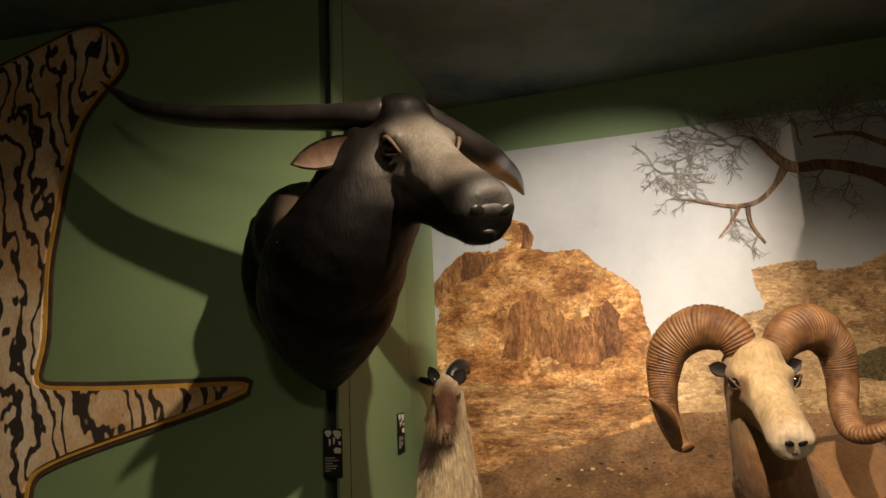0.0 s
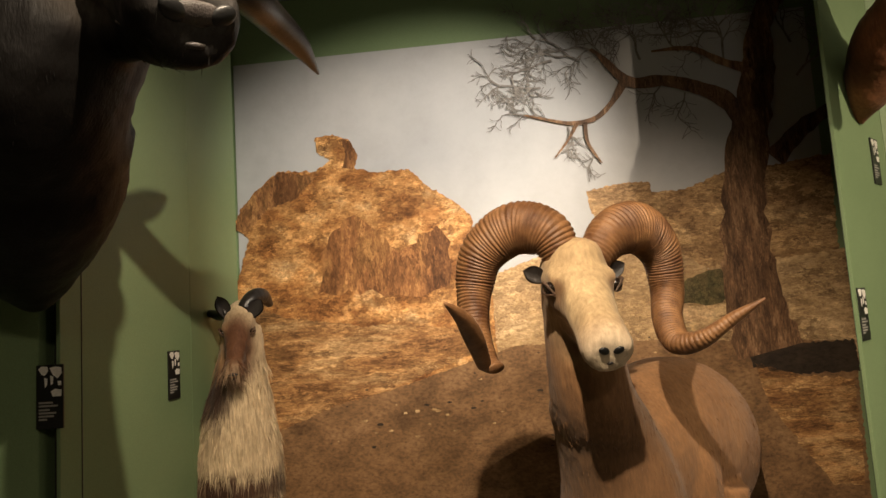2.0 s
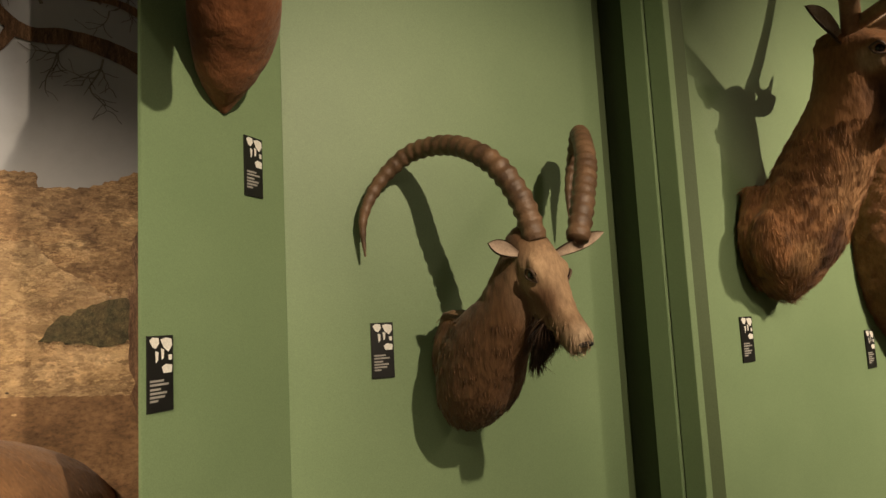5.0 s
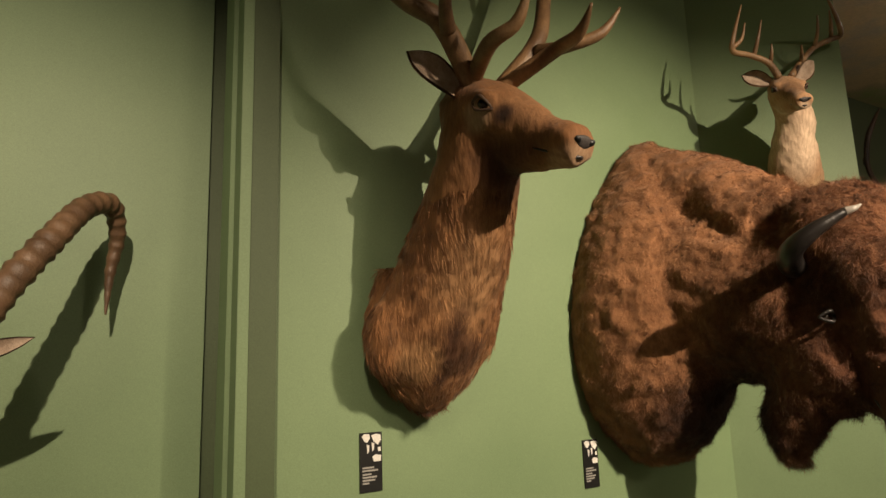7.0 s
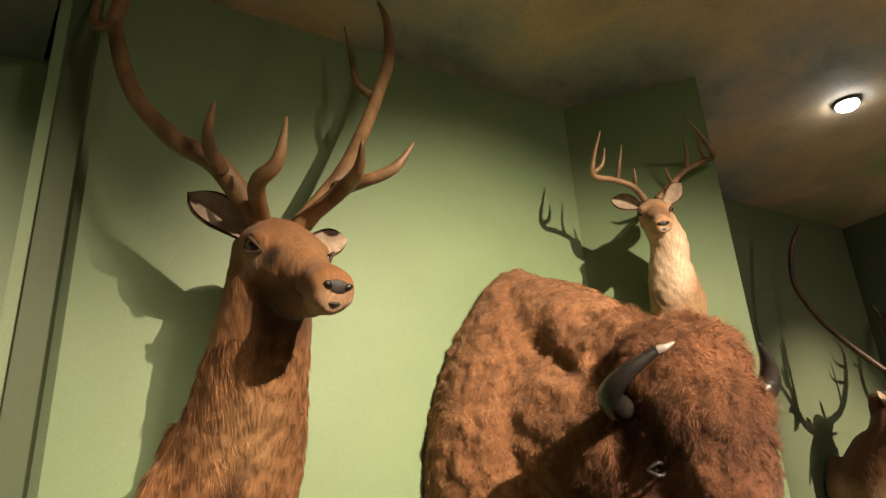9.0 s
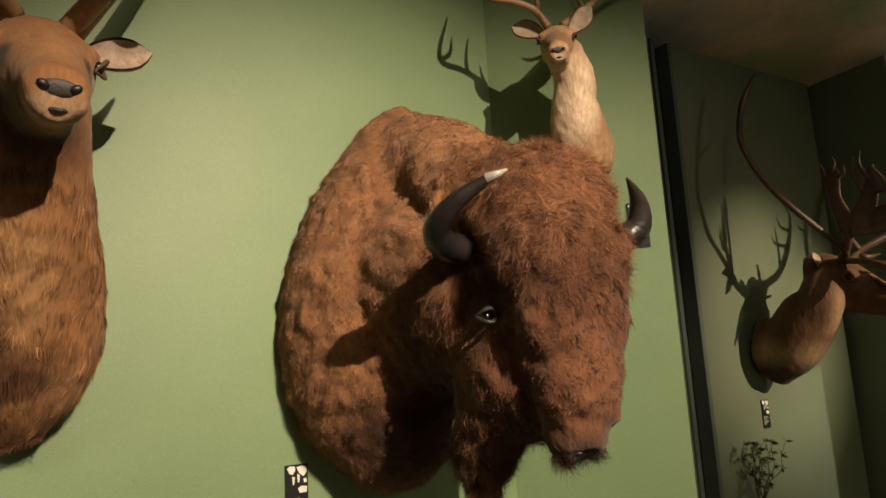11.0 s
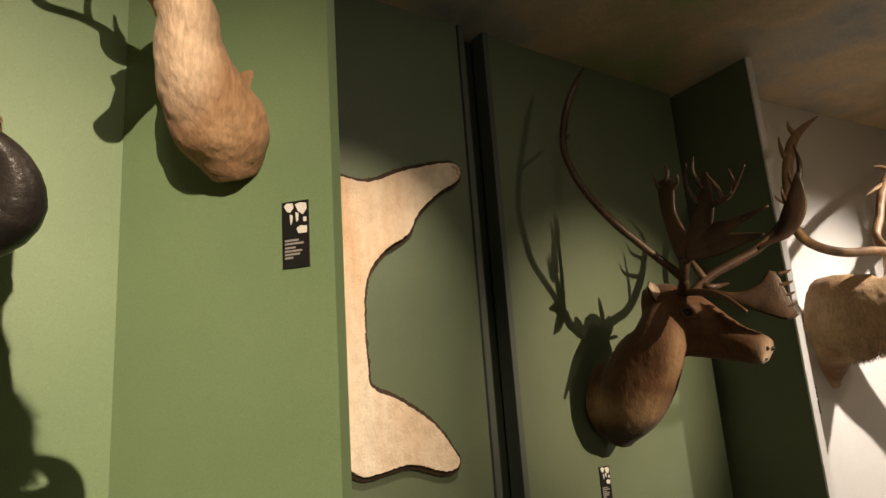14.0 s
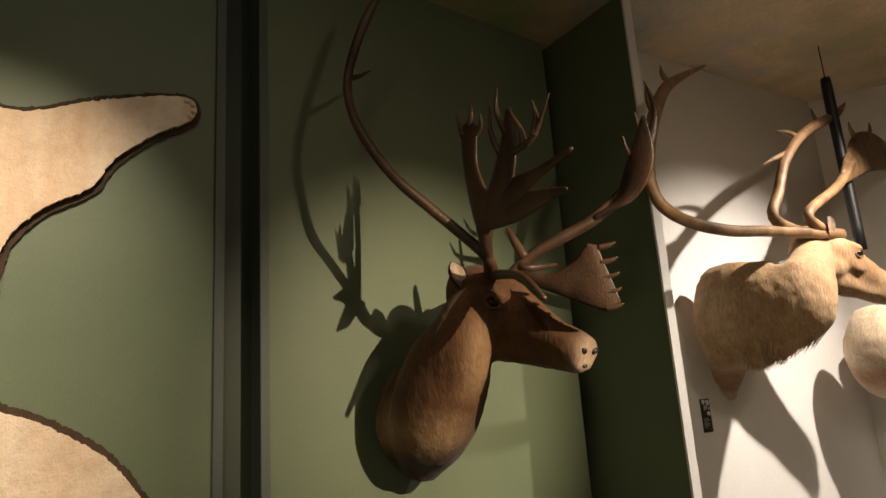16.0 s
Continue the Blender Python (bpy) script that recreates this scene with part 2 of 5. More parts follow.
# ---- shapes of the mounts ----
def smooth_path(pts, radii, steps):
    """Points and radii along a smooth curve through pts."""
    p = np.array(pts, float)
    r = np.array([x if isinstance(x, (tuple, list)) else (x, x) for x in radii], float)
    q = np.hstack([p, r])
    out = []
    for i in range(len(q) - 1):
        a, b, c, d = q[max(i - 1, 0)], q[i], q[i + 1], q[min(i + 2, len(q) - 1)]
        for k in range(steps):
            t = k / steps
            out.append(0.5 * (2 * b + (c - a) * t + (2 * a - 5 * b + 4 * c - d) * t * t + (3 * b - a - 3 * c + d) * t ** 3))
    out.append(q[-1])
    out = np.array(out)
    return out[:, :3], np.maximum(out[:, 3:], 0.0015)


def tube(bm, pts, radii, seg=14, steps=6, up=(0, 0, 1), ridge=None):
    """A closed tapering tube along a curve; radii: one, or (sideways, along up)."""
    p, r = smooth_path(pts, radii, steps)
    rings = []
    side = None
    length = 0.0
    for i in range(len(p)):
        d = Vector(p[min(i + 1, len(p) - 1)] - p[max(i - 1, 0)]).normalized()
        length += float(np.linalg.norm(p[i] - p[i - 1])) if i else 0.0
        s = d.cross(Vector(up))
        if s.length < 0.15 and side:
            s = side - d * side.dot(d)
        elif s.length < 0.15:
            s = d.orthogonal()
        s.normalize()
        if side and s.dot(side) < 0:
            s = -s
        side = s
        n = s.cross(d)
        k = ridge(length) if ridge else 1.0
        rings.append([bm.verts.new(Vector(p[i]) + (s * math.cos(a) * r[i][0] + n * math.sin(a) * r[i][1]) * k)
                      for a in (2 * math.pi * j / seg for j in range(seg))])
    for a, b in zip(rings, rings[1:]):
        for j in range(seg):
            bm.faces.new((a[j], a[(j + 1) % seg], b[(j + 1) % seg], b[j]))
    bm.faces.new(rings[0][::-1])
    bm.faces.new(rings[-1])


def blob(bm, centre, radii, m=None, u=14, v=9):
    """An ellipsoid; m turns it."""
    got = bmesh.ops.create_uvsphere(bm, u_segments=u, v_segments=v, radius=1)["verts"]
    t = Matrix.Translation(centre) @ (m.to_4x4() if m else Matrix()) @ Matrix.Diagonal((*radii, 1))
    bmesh.ops.transform(bm, matrix=t, verts=got)


def root_at(name, place, label, category, group=""):
    ob = new(name)
    ob.location = place
    ob.empty_display_size = 0.1
    return tagged(ob, label, category, group)


def part_of(root, name, bm, mat, smooth=True, label=""):
    """A mesh drawn in the room's metres as a part of root."""
    bmesh.ops.recalc_face_normals(bm, faces=bm.faces)
    bmesh.ops.translate(bm, vec=-root.location, verts=bm.verts)
    ob = mesh_object(name, bm, mat, smooth, root)
    return tagged(ob, label) if label else ob


def melt(root, name, bm, voxel, mat, base, spots, rounds=4, lumps=0.0, lump_size=0.05):
    """Grows overlapping solids together into one skin, and colours its coat. spots: (centre, reach, colour)."""
    bmesh.ops.recalc_face_normals(bm, faces=bm.faces)
    tmp = mesh_object("melted", bm, mat)
    mod = tmp.modifiers.new("remesh", "REMESH")
    mod.mode, mod.voxel_size = "VOXEL", voxel
    mod = tmp.modifiers.new("smooth", "SMOOTH")
    mod.factor, mod.iterations = 0.5, rounds
    me = bpy.data.meshes.new_from_object(tmp.evaluated_get(bpy.context.evaluated_depsgraph_get()))
    bpy.data.objects.remove(tmp)
    me.name = name
    n = len(me.vertices)
    co = np.empty(n * 3)
    me.vertices.foreach_get("co", co)
    co = co.reshape(-1, 3)
    if lumps:
        nor = np.empty(n * 3)
        me.vertices.foreach_get("normal", nor)
        h = np.array([noise.noise(Vector(c) / lump_size) + 0.6 * noise.noise(Vector(c) / (lump_size * 0.42)) for c in co])
        co = co + nor.reshape(-1, 3) * h[:, None] * lumps
    col = np.tile(np.array(base, float), (n, 1))
    for centre, reach, colour in spots:
        d = np.linalg.norm((co - np.array(centre)) / np.array(reach), axis=1)
        w = np.clip(1.5 - d, 0, 1)[:, None]
        w = w * w * (3 - 2 * w)
        col = col * (1 - w) + np.array(colour) * w
    me.vertices.foreach_set("co", (co - np.array(root.location)).ravel())
    at = me.color_attributes.new("coat", "FLOAT_COLOR", "POINT")
    at.data.foreach_set("color", np.hstack([col, np.ones((n, 1))]).ravel())
    me.shade_smooth()
    if not me.materials:
        me.materials.append(mat)
    ob = new(name, me)
    ob.parent = root
    return ob


def hair(root, body, count, length, width, lie, keep=None, spread=0.5, stand=0.35, curl=0.0, seed=1, name="hair", lock=0.0, lock_size=0.05):
    """Loose strands on a body, lying along lie; keep(place) gives a length factor, or 0; lock: how far they turn together in locks."""
    rng = np.random.default_rng(seed)
    me = body.data
    me.calc_loop_triangles()
    nt = len(me.loop_triangles)
    tri = np.empty(nt * 3, np.int32)
    me.loop_triangles.foreach_get("vertices", tri)
    tri = tri.reshape(-1, 3)
    n = len(me.vertices)
    co, nor, col = np.empty(n * 3), np.empty(n * 3), np.empty(n * 4)
    me.vertices.foreach_get("co", co)
    me.vertices.foreach_get("normal", nor)
    me.color_attributes["coat"].data.foreach_get("color", col)
    co, nor, col = co.reshape(-1, 3), nor.reshape(-1, 3), col.reshape(-1, 4)
    area = np.linalg.norm(np.cross(co[tri[:, 1]] - co[tri[:, 0]], co[tri[:, 2]] - co[tri[:, 0]]), axis=1)
    pick = tri[rng.choice(nt, count, p=area / area.sum())]
    w = rng.dirichlet((1, 1, 1), count)
    p = (co[pick] * w[:, :, None]).sum(1)
    m = nor[pick[:, 0]]
    c = col[pick[:, 0]].copy()
    c[:, :3] *= rng.uniform(0.75, 1.22, (count, 1))
    if lock:
        c[:, :3] *= np.array([1 + 0.8 * noise.noise(Vector(q) / lock_size + Vector((9, 4, 2))) for q in p])[:, None]
    f = np.ones(count)
    if keep:
        f = np.array([keep(Vector(q) + root.location) for q in p])
        ok = f > 0.02
        p, m, c, f = p[ok], m[ok], c[ok], f[ok]
    k = len(p)
    d = np.array(lie, float) + rng.normal(0, spread, (k, 3))
    if lock:
        d = d + lock * np.array([noise.noise_vector(Vector(q) / lock_size) + 0.5 * noise.noise_vector(Vector(q) / (lock_size * 0.4)) for q in p])
    d = d - m * (d * m).sum(1, keepdims=True)
    d /= np.linalg.norm(d, axis=1, keepdims=True) + 1e-9
    d1 = d + m * stand
    d2 = d + m * (stand * 0.2) + rng.normal(0, curl, (k, 3)) + np.array((0, 0, -0.15))
    d1 /= np.linalg.norm(d1, axis=1, keepdims=True)
    d2 /= np.linalg.norm(d2, axis=1, keepdims=True)
    s = np.cross(d1, m + rng.normal(0, 0.5, (k, 3)))
    s /= np.linalg.norm(s, axis=1, keepdims=True) + 1e-9
    ln = length * f * rng.uniform(0.6, 1.3, k)
    a = p + m * -0.002
    b = a + d1 * ln[:, None] * 0.5
    e = b + d2 * ln[:, None] * 0.5
    v = np.stack([a - s * width, a + s * width, b + s * width * 0.8, b - s * width * 0.8, e], 1).reshape(-1, 3)
    i = np.arange(k) * 5
    faces = np.concatenate([np.stack([i, i + 1, i + 2], 1), np.stack([i, i + 2, i + 3], 1), np.stack([i + 3, i + 2, i + 4], 1)])
    hm = bpy.data.meshes.new(name)
    hm.from_pydata(v, [], faces)
    at = hm.color_attributes.new("coat", "FLOAT_COLOR", "POINT")
    at.data.foreach_set("color", np.repeat(c, 5, axis=0).ravel())
    hm.materials.append(M_FUR)
    ob = new(name, hm)
    ob.parent = root
    return tagged(ob, kind="stuff")


def head_frame(eyes, nose, lean=0.0):
    """Forward, side (the viewer's right of a face that looks at him) and up of a head, as a matrix, and its length."""
    f = Vector(nose) - Vector(eyes)
    ln = f.length
    f.normalize()
    s = Vector((0, 0, 1)).cross(f).normalized()
    u = f.cross(s)
    m = Matrix((f, s, u)).transposed()
    return m @ Matrix.Rotation(radians(lean), 3, "X"), ln


def head_solid(bm, eyes, nose, wide=1.0, muzzle=1.0, deep=1.0, lean=0.0, roman=0.0):
    """A hoofed animal's skull, jaw and muzzle. Returns a function from head places (parts of its length) to the room."""
    m, ln = head_frame(eyes, nose, lean)
    o = Vector(eyes)

    def at(f, s, u):
        return o + m @ Vector((f, s, u)) * ln

    w, z, d = wide * ln, muzzle * ln, deep * ln
    up = m @ Vector((0, 0, 1))
    tube(bm, [at(-0.66, 0, -0.16), at(-0.42, 0, -0.07), at(-0.1, 0, -0.06), at(0.25, 0, -0.10 + roman), at(0.6, 0, -0.13 + roman), at(0.85, 0, -0.13), at(0.99, 0, -0.12)],
         [(0.22 * w, 0.24 * d), (0.27 * w, 0.27 * d), (0.28 * w, 0.26 * d), (0.215 * w, 0.22 * d), (0.165 * z, 0.175 * z), (0.178 * z, 0.172 * z), (0.152 * z, 0.14 * z)], up=up)
    tube(bm, [at(-0.45, 0, -0.30), at(-0.1, 0, -0.38), at(0.35, 0, -0.31), at(0.7, 0, -0.265), at(0.9, 0, -0.245)],
         [(0.20 * w, 0.22 * d), (0.20 * w, 0.20 * d), (0.155 * w, 0.145 * d), (0.125 * z, 0.10 * z), (0.095 * z, 0.06 * z)], up=up)
    for s in (-1, 1):
        blob(bm, at(-0.03, s * 0.225 * wide, 0.075), (0.14 * ln, 0.075 * ln, 0.07 * ln), m)      # brow
        blob(bm, at(0.90, s * 0.085 * muzzle, -0.185), (0.10 * ln, 0.07 * z, 0.05 * ln), m)      # upper lip
        blob(bm, at(-0.18, s * 0.2 * wide, -0.28), (0.18 * ln, 0.075 * ln, 0.15 * ln), m)        # jaw muscle
        blob(bm, at(0.02, s * 0.20 * wide, -0.16), (0.2 * ln, 0.07 * ln, 0.10 * ln), m)          # cheek
        blob(bm, at(0.93, s * 0.085 * muzzle, -0.09), (0.085 * ln, 0.065 * ln, 0.07 * ln), m)    # nostril wing
    blob(bm, at(0.88, 0, -0.27), (0.10 * ln, 0.085 * z, 0.055 * ln), m)                          # chin
    return at, m, ln


def head_parts(root, at, m, ln, wide=1.0, muzzle=1.0, pad=True, eye=0.058, nostril=1.0):
    """Glass eyes with lids, nostrils, nose pad and mouth line."""
    for s in (-1, 1):
        bm = bmesh.new()
        blob(bm, at(0.045, s * 0.258 * wide, 0.012), (eye * ln, eye * ln, eye * 0.95 * ln))
        part_of(root, "eye", bm, M_EYE, label="dark glass eye")
        for z, thick in ((0.072, 0.018), (-0.05, 0.013)):
            bm = bmesh.new()
            tube(bm, [at(-0.05, s * 0.295 * wide, 0.005), at(0.04, s * 0.305 * wide, z), at(0.15, s * 0.235 * wide, -0.005)], [0.012 * ln, thick * ln, 0.009 * ln], 8, 5)
            part_of(root, "eyelid", bm, M_LID)
        bm = bmesh.new()
        blob(bm, at(0.995, s * 0.078 * muzzle, -0.075), (0.022 * ln, 0.034 * ln * nostril, 0.024 * ln * nostril), m @ Matrix.Rotation(s * 0.5, 3, "X"))
        part_of(root, "nostril", bm, M_BLACK)
    if pad:
        bm = bmesh.new()
        blob(bm, at(0.982, 0, -0.085), (0.026 * ln, 0.10 * ln * muzzle, 0.055 * ln), m)
        part_of(root, "nose_pad", bm, M_PAD, label="dark leathery nose pad")
    bm = bmesh.new()
    tube(bm, [at(0.62, -0.15 * muzzle, -0.235), at(0.85, -0.12 * muzzle, -0.222), at(1.0, 0, -0.21), at(0.85, 0.12 * muzzle, -0.222), at(0.62, 0.15 * muzzle, -0.235)],
         [0.006 * ln, 0.014 * ln, 0.016 * ln, 0.014 * ln, 0.006 * ln], 8, 6)
    part_of(root, "mouth", bm, M_NOSE)


def ear(root, base, tip, width, facing, mat, inner=None):
    """A cupped leaf-shaped ear that opens towards facing."""
    base, tip, face = Vector(base), Vector(tip), Vector(facing)
    d = tip - base
    s = d.cross(face).normalized()
    n = s.cross(d).normalized()
    if n.dot(face) < 0:
        n = -n
    for inside in (False, True):
        bm = bmesh.new()
        rows = []
        for i in range(9):
            t = i / 8
            w = width * (0.30 + 1.45 * t - 1.0 * t * t) * (1 - t ** 5) * (0.82 if inside else 1)
            row = []
            for j in range(7):
                a = (j / 6 - 0.5) * 2
                cup = (1 - t * 0.6) * 0.5
                row.append(bm.verts.new(base + d * (t * (0.96 if inside else 1) + 0.02 * inside) + s * (a * w) + n * (abs(a) ** 2 * w * cup + (0.006 if inside else 0))))
            rows.append(row)
        for a, b in zip(rows, rows[1:]):
            for j in range(6):
                bm.faces.new((a[j], a[j + 1], b[j + 1], b[j]))
        if not inside:
            bmesh.ops.solidify(bm, geom=bm.faces[:], thickness=0.005)
        ob = part_of(root, "ear_lining" if inside else "ear", bm, (inner or M_EAR) if inside else mat)
        if not inside:
            at = ob.data.color_attributes.new("coat", "FLOAT_COLOR", "POINT")
            at.data.foreach_set("color", np.tile((*root["ear_colour"], 1.0), len(ob.data.vertices)))


def horn(root, name, pts, radii, mat, ridges=0.0, deep=0.06, seg=18, steps=10, label="", up=(0, 0, 1), sharp=1.0):
    f = (lambda s: 1 + deep * (0.75 + 0.5 * noise.noise(Vector((s * 25, ridges * 90, 1)))) * (abs(math.sin((s + 0.006 * noise.noise(Vector((s * 30, 3, 2)))) * math.pi / ridges)) ** sharp - 0.5)) if ridges else None
    bm = bmesh.new()
    tube(bm, pts, radii, seg, steps, up, f)
    return part_of(root, name, bm, mat, label=label)


def antler(root, branches, mat, label="branched antler", palms=()):
    """An antler of one main beam and its tines: branches of (points, radii); palms: flattened branches (points, (thin, wide) radii)."""
    bm = bmesh.new()
    for pts, radii in branches:
        tube(bm, pts, radii, 10, 6)
    for pts, radii, up in palms:
        tube(bm, pts, radii, 12, 6, up)
    return part_of(root, "antler", bm, mat, label=label)


# ---- red deer stag mount on the green wall ----
def make_stag():
    r = root_at("stag_mount", (4.37, 2.12, 1.5), "brown stag shoulder mount with tall branched antlers on the wall", "animal mount", "shoulder mounts")
    r["ear_colour"] = (0.13, 0.07, 0.035)
    bm = bmesh.new()
    eyes, nose = (4.48, 1.585, 2.265), (4.485, 1.295, 2.115)
    at, m, ln = head_solid(bm, eyes, nose, 1.26, 1.1, 1.22)
    tube(bm, [at(-0.35, 0, -0.12), (4.473, 1.720, 2.126), (4.479, 1.800, 1.965), (4.489, 1.900, 1.799), (4.478, 1.970, 1.640), (4.487, 2.020, 1.514), (4.497, 2.070, 1.413)],
         [(0.115, 0.125), (0.13, 0.14), (0.15, 0.16), (0.185, 0.17), (0.205, 0.165), (0.165, 0.12), (0.07, 0.06)], up=(0, -1, 0.2), seg=20)
    tube(bm, [(4.474, 2.050, 1.855), (4.477, 2.080, 1.647), (4.509, 2.100, 1.477)], [(0.15, 0.08), (0.2, 0.08), (0.13, 0.05)], up=(0, -1, 0))
    blob(bm, (4.310, 1.980, 1.623), (0.075, 0.09, 0.13))
    blob(bm, (4.601, 1.930, 1.666), (0.075, 0.09, 0.13))
    brown = (0.265, 0.124, 0.049)
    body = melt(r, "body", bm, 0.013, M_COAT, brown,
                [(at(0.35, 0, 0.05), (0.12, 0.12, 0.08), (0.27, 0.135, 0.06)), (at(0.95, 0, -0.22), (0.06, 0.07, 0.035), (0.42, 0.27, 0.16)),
                 # coat marks; jaw underside and throat darkened for the shade below the head
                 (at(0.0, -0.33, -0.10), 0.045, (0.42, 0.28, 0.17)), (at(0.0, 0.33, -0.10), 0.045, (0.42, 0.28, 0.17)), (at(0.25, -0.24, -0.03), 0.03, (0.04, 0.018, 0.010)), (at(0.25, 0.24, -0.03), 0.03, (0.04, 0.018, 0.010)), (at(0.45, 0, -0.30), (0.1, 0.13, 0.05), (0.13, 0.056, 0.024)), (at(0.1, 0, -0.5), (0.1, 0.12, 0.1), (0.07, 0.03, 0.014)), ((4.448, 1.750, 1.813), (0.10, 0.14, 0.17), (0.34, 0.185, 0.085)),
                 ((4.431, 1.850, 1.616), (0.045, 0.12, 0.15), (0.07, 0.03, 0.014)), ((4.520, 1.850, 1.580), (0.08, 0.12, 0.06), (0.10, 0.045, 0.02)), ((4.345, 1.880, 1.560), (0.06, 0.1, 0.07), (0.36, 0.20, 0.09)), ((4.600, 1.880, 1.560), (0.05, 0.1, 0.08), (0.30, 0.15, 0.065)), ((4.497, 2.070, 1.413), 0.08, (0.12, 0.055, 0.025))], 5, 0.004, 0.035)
    head_parts(r, at, m, ln, 1.26, 1.05, True, 0.052, 1.1)
    ear(r, at(-0.42, -0.25, 0.02), (4.235, 1.745, 2.46), 0.085, (0.3, -1, -0.1), M_COAT)
    ear(r, at(-0.42, 0.25, 0.02), at(-0.60, 0.82, 0.18), 0.06, (-0.1, -1, -0.2), M_COAT)
    bl, br = at(-0.38, -0.17, 0.17), at(-0.38, 0.17, 0.17)
    antler(r, [([bl, (4.278, 1.620, 2.500), (4.177, 1.660, 2.564), (4.095, 1.710, 2.665), (4.041, 1.760, 2.795), (4.003, 1.800, 2.963), (4.003, 1.830, 3.022), (4.036, 1.840, 3.199), (4.092, 1.820, 3.341)], [0.034, 0.032, 0.028, 0.025, 0.024, 0.023, 0.024, 0.021, 0.008]),
               ([bl + Vector((0, -0.01, 0.02)), (4.347, 1.500, 2.408), (4.360, 1.400, 2.434), (4.356, 1.340, 2.531)], [0.026, 0.024, 0.018, 0.004]),
               ([(4.281, 1.600, 2.475), (4.227, 1.540, 2.509), (4.214, 1.500, 2.561), (4.217, 1.480, 2.606)], [0.024, 0.018, 0.012, 0.004]),
               ([(4.004, 1.830, 3.002), (3.958, 1.900, 3.029), (3.964, 1.950, 3.188), (3.997, 1.970, 3.322)], [0.018, 0.014, 0.010, 0.003])], M_ANTLER)
    antler(r, [([br, (4.643, 1.600, 2.544), (4.757, 1.660, 2.759), (4.853, 1.700, 2.984), (4.924, 1.730, 3.192), (4.937, 1.760, 3.393), (4.910, 1.800, 3.526)], [0.034, 0.028, 0.025, 0.023, 0.023, 0.016, 0.003]),
               ([br + Vector((0, -0.01, 0.01)), (4.600, 1.500, 2.455), (4.583, 1.380, 2.457), (4.554, 1.305, 2.504)], [0.026, 0.024, 0.018, 0.004]),
               ([(4.624, 1.580, 2.497), (4.650, 1.480, 2.481), (4.713, 1.400, 2.507), (4.760, 1.360, 2.586)], [0.024, 0.020, 0.016, 0.004]),
               ([(4.846, 1.700, 2.957), (4.816, 1.780, 3.052), (4.822, 1.840, 3.205), (4.814, 1.880, 3.390)], [0.018, 0.013, 0.009, 0.003])], M_ANTLER)
    low = Vector((4.387, 1.750, 1.894)).z + 0.15
    hair(r, body, 46000, 0.046, 0.0010, (0, -0.1, -1), lambda q: 0.0 if q.y < 1.5 else (1.0 if q.z < low else 0.2), 0.14, 0.10, lock=0.35, lock_size=0.045)
    return r


make_stag()


